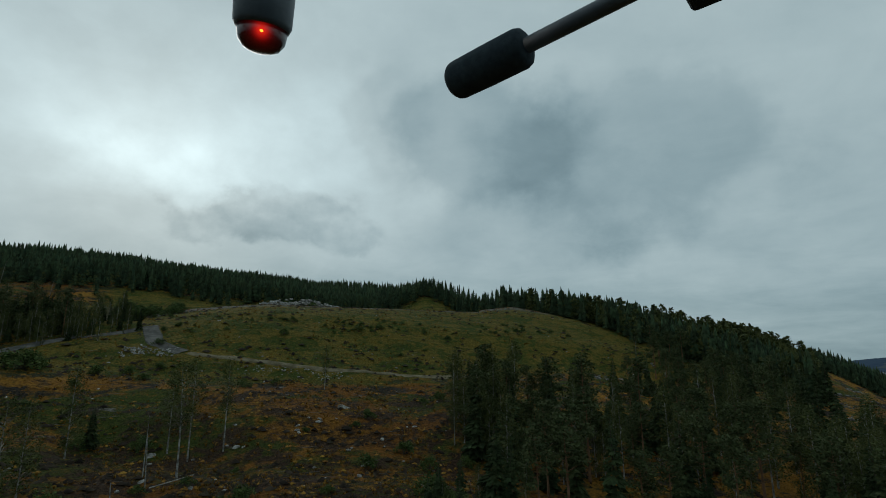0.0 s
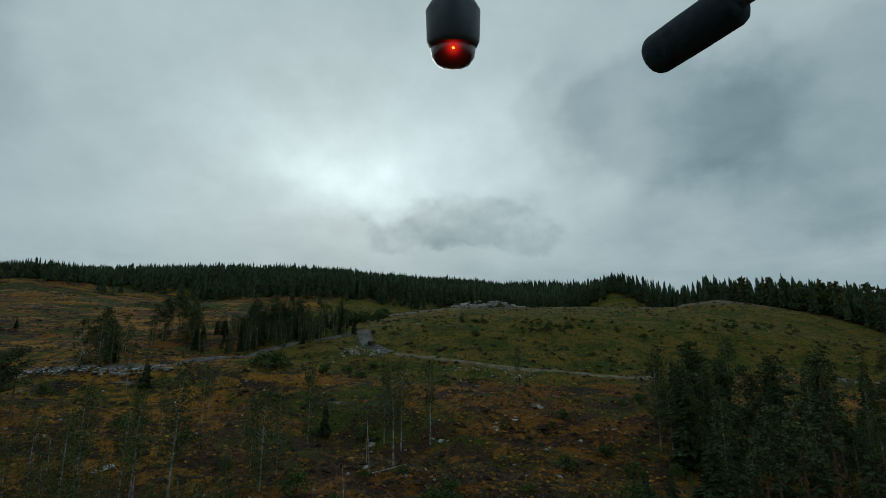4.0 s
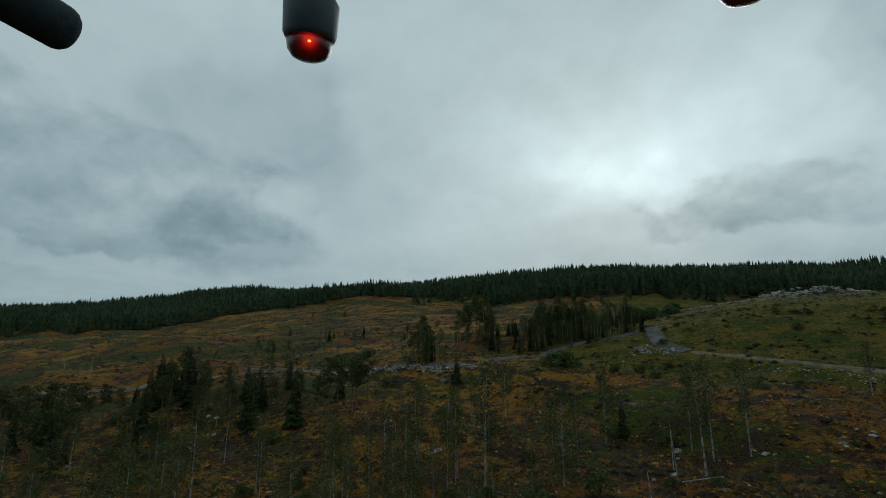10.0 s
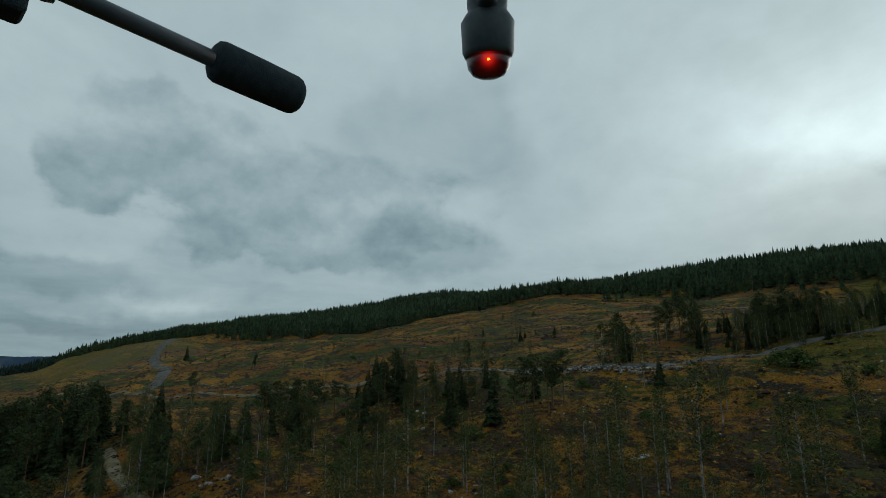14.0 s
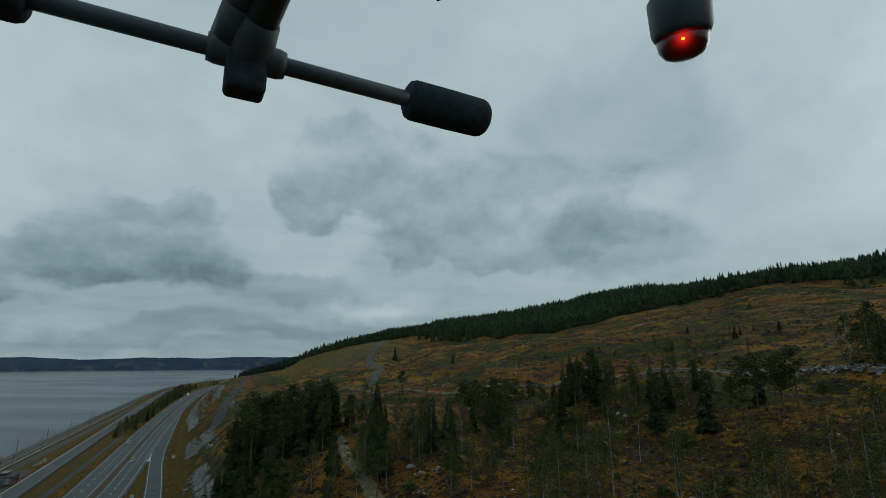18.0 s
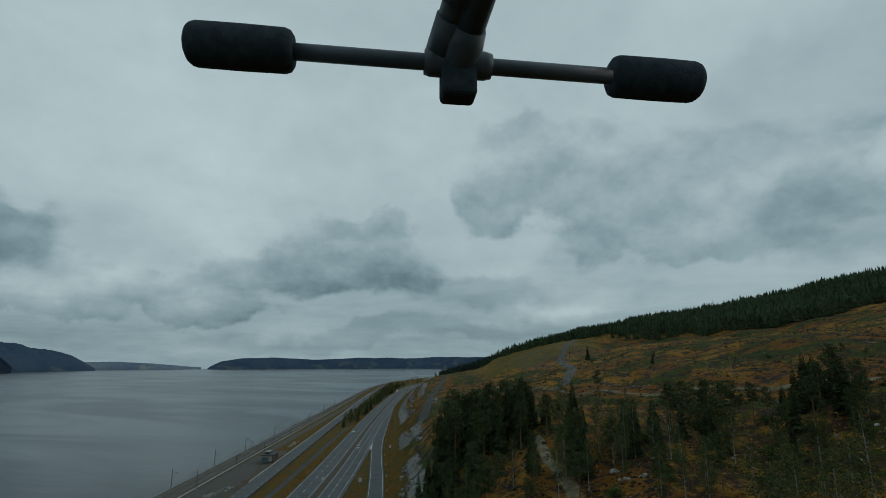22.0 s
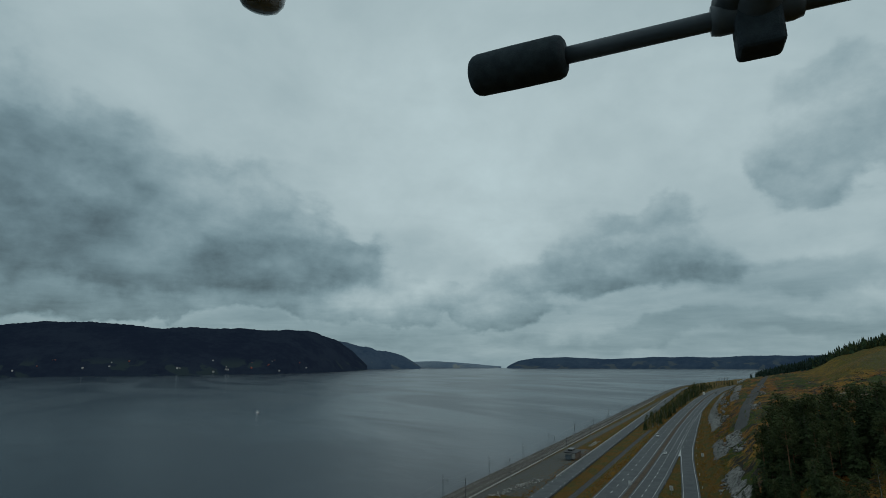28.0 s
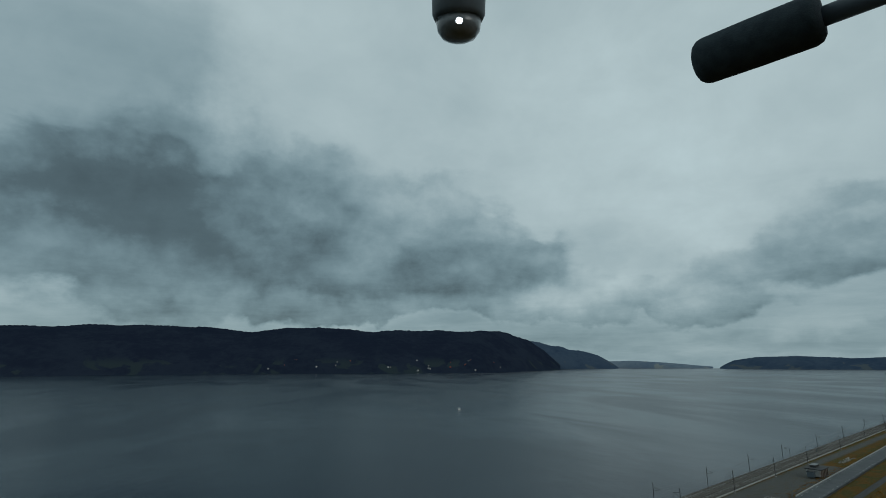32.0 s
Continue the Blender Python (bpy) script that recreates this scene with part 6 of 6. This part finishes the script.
# ---- houses on the far shore ----
def house(az, d, z, k, wall, turn):
    x, y = polar(az, d)
    m = thing("house", "small gabled house on the far wooded shore", "house", "houses across the lake", at=Matrix.Translation((x, y, z)) @ Matrix.Rotation(turn, 4, "Z") @ Matrix.Diagonal((k, k, k, 1)))
    bm = bmesh.new()
    box(bm, 0, 0, -6, 11, 8, 10.5)
    part("wall", bm, wall, m)
    bm = bmesh.new()
    a = [bm.verts.new(p) for p in ((-6, -4.6, 4.4), (6, -4.6, 4.4), (6, 0, 7.6), (-6, 0, 7.6), (-6, 4.6, 4.4), (6, 4.6, 4.4))]
    for q in ((0, 1, 2, 3), (3, 2, 5, 4), (0, 3, 4), (1, 5, 2), (0, 4, 5, 1)):
        bm.faces.new([a[i] for i in q])
    part("roof", bm, ROOFING, m)
    for sx in (-3, 0, 3):
        bm = bmesh.new()
        box(bm, sx, -4.03, 1.2, 1.2, 0.08, 1.4)
        part("window", bm, CARGLASS, m)


rh = random.Random(77)
for i in range(24):
    az = rh.choice((rh.uniform(160, 168), rh.uniform(164, 173), rh.uniform(172, 186)))
    d0 = float(np.interp(az, [154, 158, 163, 174, 190, 222], [3600, 3100, 2750, 2600, 2700, 2900]))
    o = rh.uniform(15, 110)
    house(az, d0 + o, 255 * math.sin(o / 720 * 1.57) ** 0.9 * 0.96, rh.uniform(0.4, 0.7), rh.choice((HOUSEWHITE, HOUSEWHITE, HOUSERED)), rh.uniform(0, 3))


# ---- the hovering multirotor under which the view turns ----
DRONE = thing("drone", "black multirotor with lit arm ends and raised landing gear", "drone", at=Matrix.Translation((0, 0, EYE)))
bm = bmesh.new()
lathe(bm, (0, 0, 0.33), (0, 0, 0.43), [(0, 0.12), (0.15, 0.16), (0.85, 0.16), (1.0, 0.12)], 12)
part("body", bm, PLASTIC, DRONE)


def rotor_arm(px, py, pz, dome_mat, core):
    """A tube from the hub to the motor pod, with lamp dome below and a propeller at rest above."""
    out = Vector((px, py, 0)).normalized()
    side = Vector((-out.y, out.x, 0))
    p = Vector((px, py, pz))
    bm = bmesh.new()
    rod(bm, out * 0.12 + Vector((0, 0, pz + 0.05)), p + Vector((0, 0, 0.045)) - out * 0.01, 0.0125, 0.0125, 20)
    arm = part("arm", bm, CARBON, DRONE, smooth=True)
    axis = Vector((0, 0, 0.955)) - out * 0.296      # pods lean in
    bm = bmesh.new()
    lathe(bm, p - axis * 0.004, p + axis * 0.085, [(0, 0.0265), (0.06, 0.0290), (0.42, 0.0300), (0.52, 0.0245), (0.56, 0.0215), (0.62, 0.0225), (0.94, 0.0225), (1, 0.019)], 28)
    pod = part("motor_pod", bm, PLASTIC, DRONE, smooth=True)
    bm = bmesh.new()
    lathe(bm, p - axis * 0.027, p - axis * 0.003, [(0, 0.005), (0.04, 0.0115), (0.16, 0.0180), (0.45, 0.0232), (1, 0.0255)], 28)
    dome = part("lamp_dome", bm, dome_mat, pod, smooth=True)
    if core:
        bm = bmesh.new()
        bmesh.ops.create_uvsphere(bm, u_segments=18, v_segments=12, radius=0.0036, matrix=Matrix.Translation(p - out * 0.0216 - axis * 0.0180))
        part("led", bm, LED_CORE, pod, smooth=True)
        dome.data.materials.clear()
        dome.data.materials.append(lit_dome("glowing_red_dome", p - out * 0.0225 - axis * 0.0178, (1.0, 0.030, 0.008), (1.0, 0.010, 0.010), 0.85))
    elif core is not None:
        bm = bmesh.new()
        bmesh.ops.create_uvsphere(bm, u_segments=16, v_segments=10, radius=0.006, matrix=Matrix.Translation(p - out * 0.0200 - axis * 0.0175))
        part("led", bm, LED_WHITE, pod, smooth=True)
    bm = bmesh.new()
    lathe(bm, p + axis * 0.085, p + axis * 0.112, [(0, 0.02), (0.2, 0.023), (0.8, 0.023), (1, 0.012)], 20)
    part("motor", bm, CARBON, pod, smooth=True)
    prop = bmesh.new()
    for sg in (-1, 1):
        rows = []
        for t, w, tw in ((0.015, 0.010, 0.3), (0.07, 0.022, 0.28), (0.16, 0.019, 0.2), (0.262, 0.006, 0.12)):
            c = p + axis * 0.116 + side * (sg * t)
            rows.append([prop.verts.new(c + out * w + axis * w * tw), prop.verts.new(c - out * w - axis * w * tw), prop.verts.new(c - out * w * 0.9 - axis * (w * tw + 0.0022)), prop.verts.new(c + out * w * 0.9 + axis * (w * tw - 0.0022))])
        for a, b in zip(rows, rows[1:]):
            for i in range(4):
                prop.faces.new((a[i], a[(i + 1) % 4], b[(i + 1) % 4], b[i]))
        prop.faces.new(rows[-1])
    part("propeller", prop, CARBON, DRONE, "still two-blade propeller")


for px, py, pz, red in [(-0.1830, 0.5000, 0.343, True), (-0.512, 0.212, 0.336, True), (-0.475, -0.235, 0.435, None), (-0.121, -0.516, 0.385, False), (0.42, -0.32, 0.36, False), (0.40, 0.34, 0.36, True)]:
    rotor_arm(px, py, pz, SMOKED if red else SMOKED_CLEAR, red)


def skid(a, b, hub_z):
    """Landing skid: a leg from the body, a tee joint and a bar with foam ends."""
    a, b = Vector(a), Vector(b)
    mid = a.lerp(b, 0.5)
    d = (b - a).normalized()
    bm = bmesh.new()
    rod(bm, a + d * 0.02, b - d * 0.02, 0.0064, 0.0064, 20)
    part("skid_bar", bm, CARBON, DRONE, smooth=True)
    for p, q in ((a, d), (b, -d)):
        bm = bmesh.new()
        lathe(bm, p, p + q * 0.076, [(0, 0.010), (0.02, 0.0132), (0.055, 0.0154), (0.10, 0.0164), (0.5, 0.0167), (0.92, 0.0164), (0.97, 0.0150), (1, 0.0115)], 28)
        part("foam_end", bm, FOAM, DRONE, smooth=True)
    top = Vector((mid.x * 0.35, mid.y * 0.35, hub_z)) + d * 0.085
    leg = (top - mid).normalized()
    bm = bmesh.new()
    rod(bm, mid, top, 0.0112, 0.0112, 20)
    part("leg", bm, CARBON, DRONE, smooth=True)
    bm = bmesh.new()
    lathe(bm, mid - leg * 0.012 , mid + leg * 0.03, [(0, 0.012), (0.2, 0.0145), (0.7, 0.0145), (1, 0.0125)], 20)
    joint = part("tee_joint", bm, PLASTIC, DRONE, smooth=True)
    bm = bmesh.new()
    lathe(bm, mid - d * 0.026, mid + d * 0.026, [(0, 0.0095), (0.1, 0.0108), (0.9, 0.0108), (1, 0.0095)], 20)
    part("sleeve", bm, PLASTIC, joint, smooth=True)
    bm = bmesh.new()
    box(bm, mid.x, mid.y, mid.z - 0.030, 0.027, 0.022, 0.034, 0.004, math.atan2(d.y, d.x))
    part("end_cap", bm, FOAM, joint, "square black rubber foot")
    # clamp and cable sleeve along the back of the leg
    back = Vector((mid.x, mid.y, 0)).normalized() * 0.013 - d * 0.017
    bm = bmesh.new()
    for k0, k1, rr in ((0.012, 0.045, 0.0135), (0.040, 0.062, 0.0115), (0.058, 0.12, 0.0150)):
        rod(bm, mid + leg * k0 + back, mid + leg * k1 + back, rr, rr * 0.92, 14)
    part("cable_clamp", bm, PLASTIC, DRONE, "black moulded cable clamp", smooth=True)


skid((-0.250, -0.326, 0.226), (-0.460, 0.012, 0.222), 0.36)
skid((0.010, 0.447, 0.246), (0.323, 0.182, 0.266), 0.40)
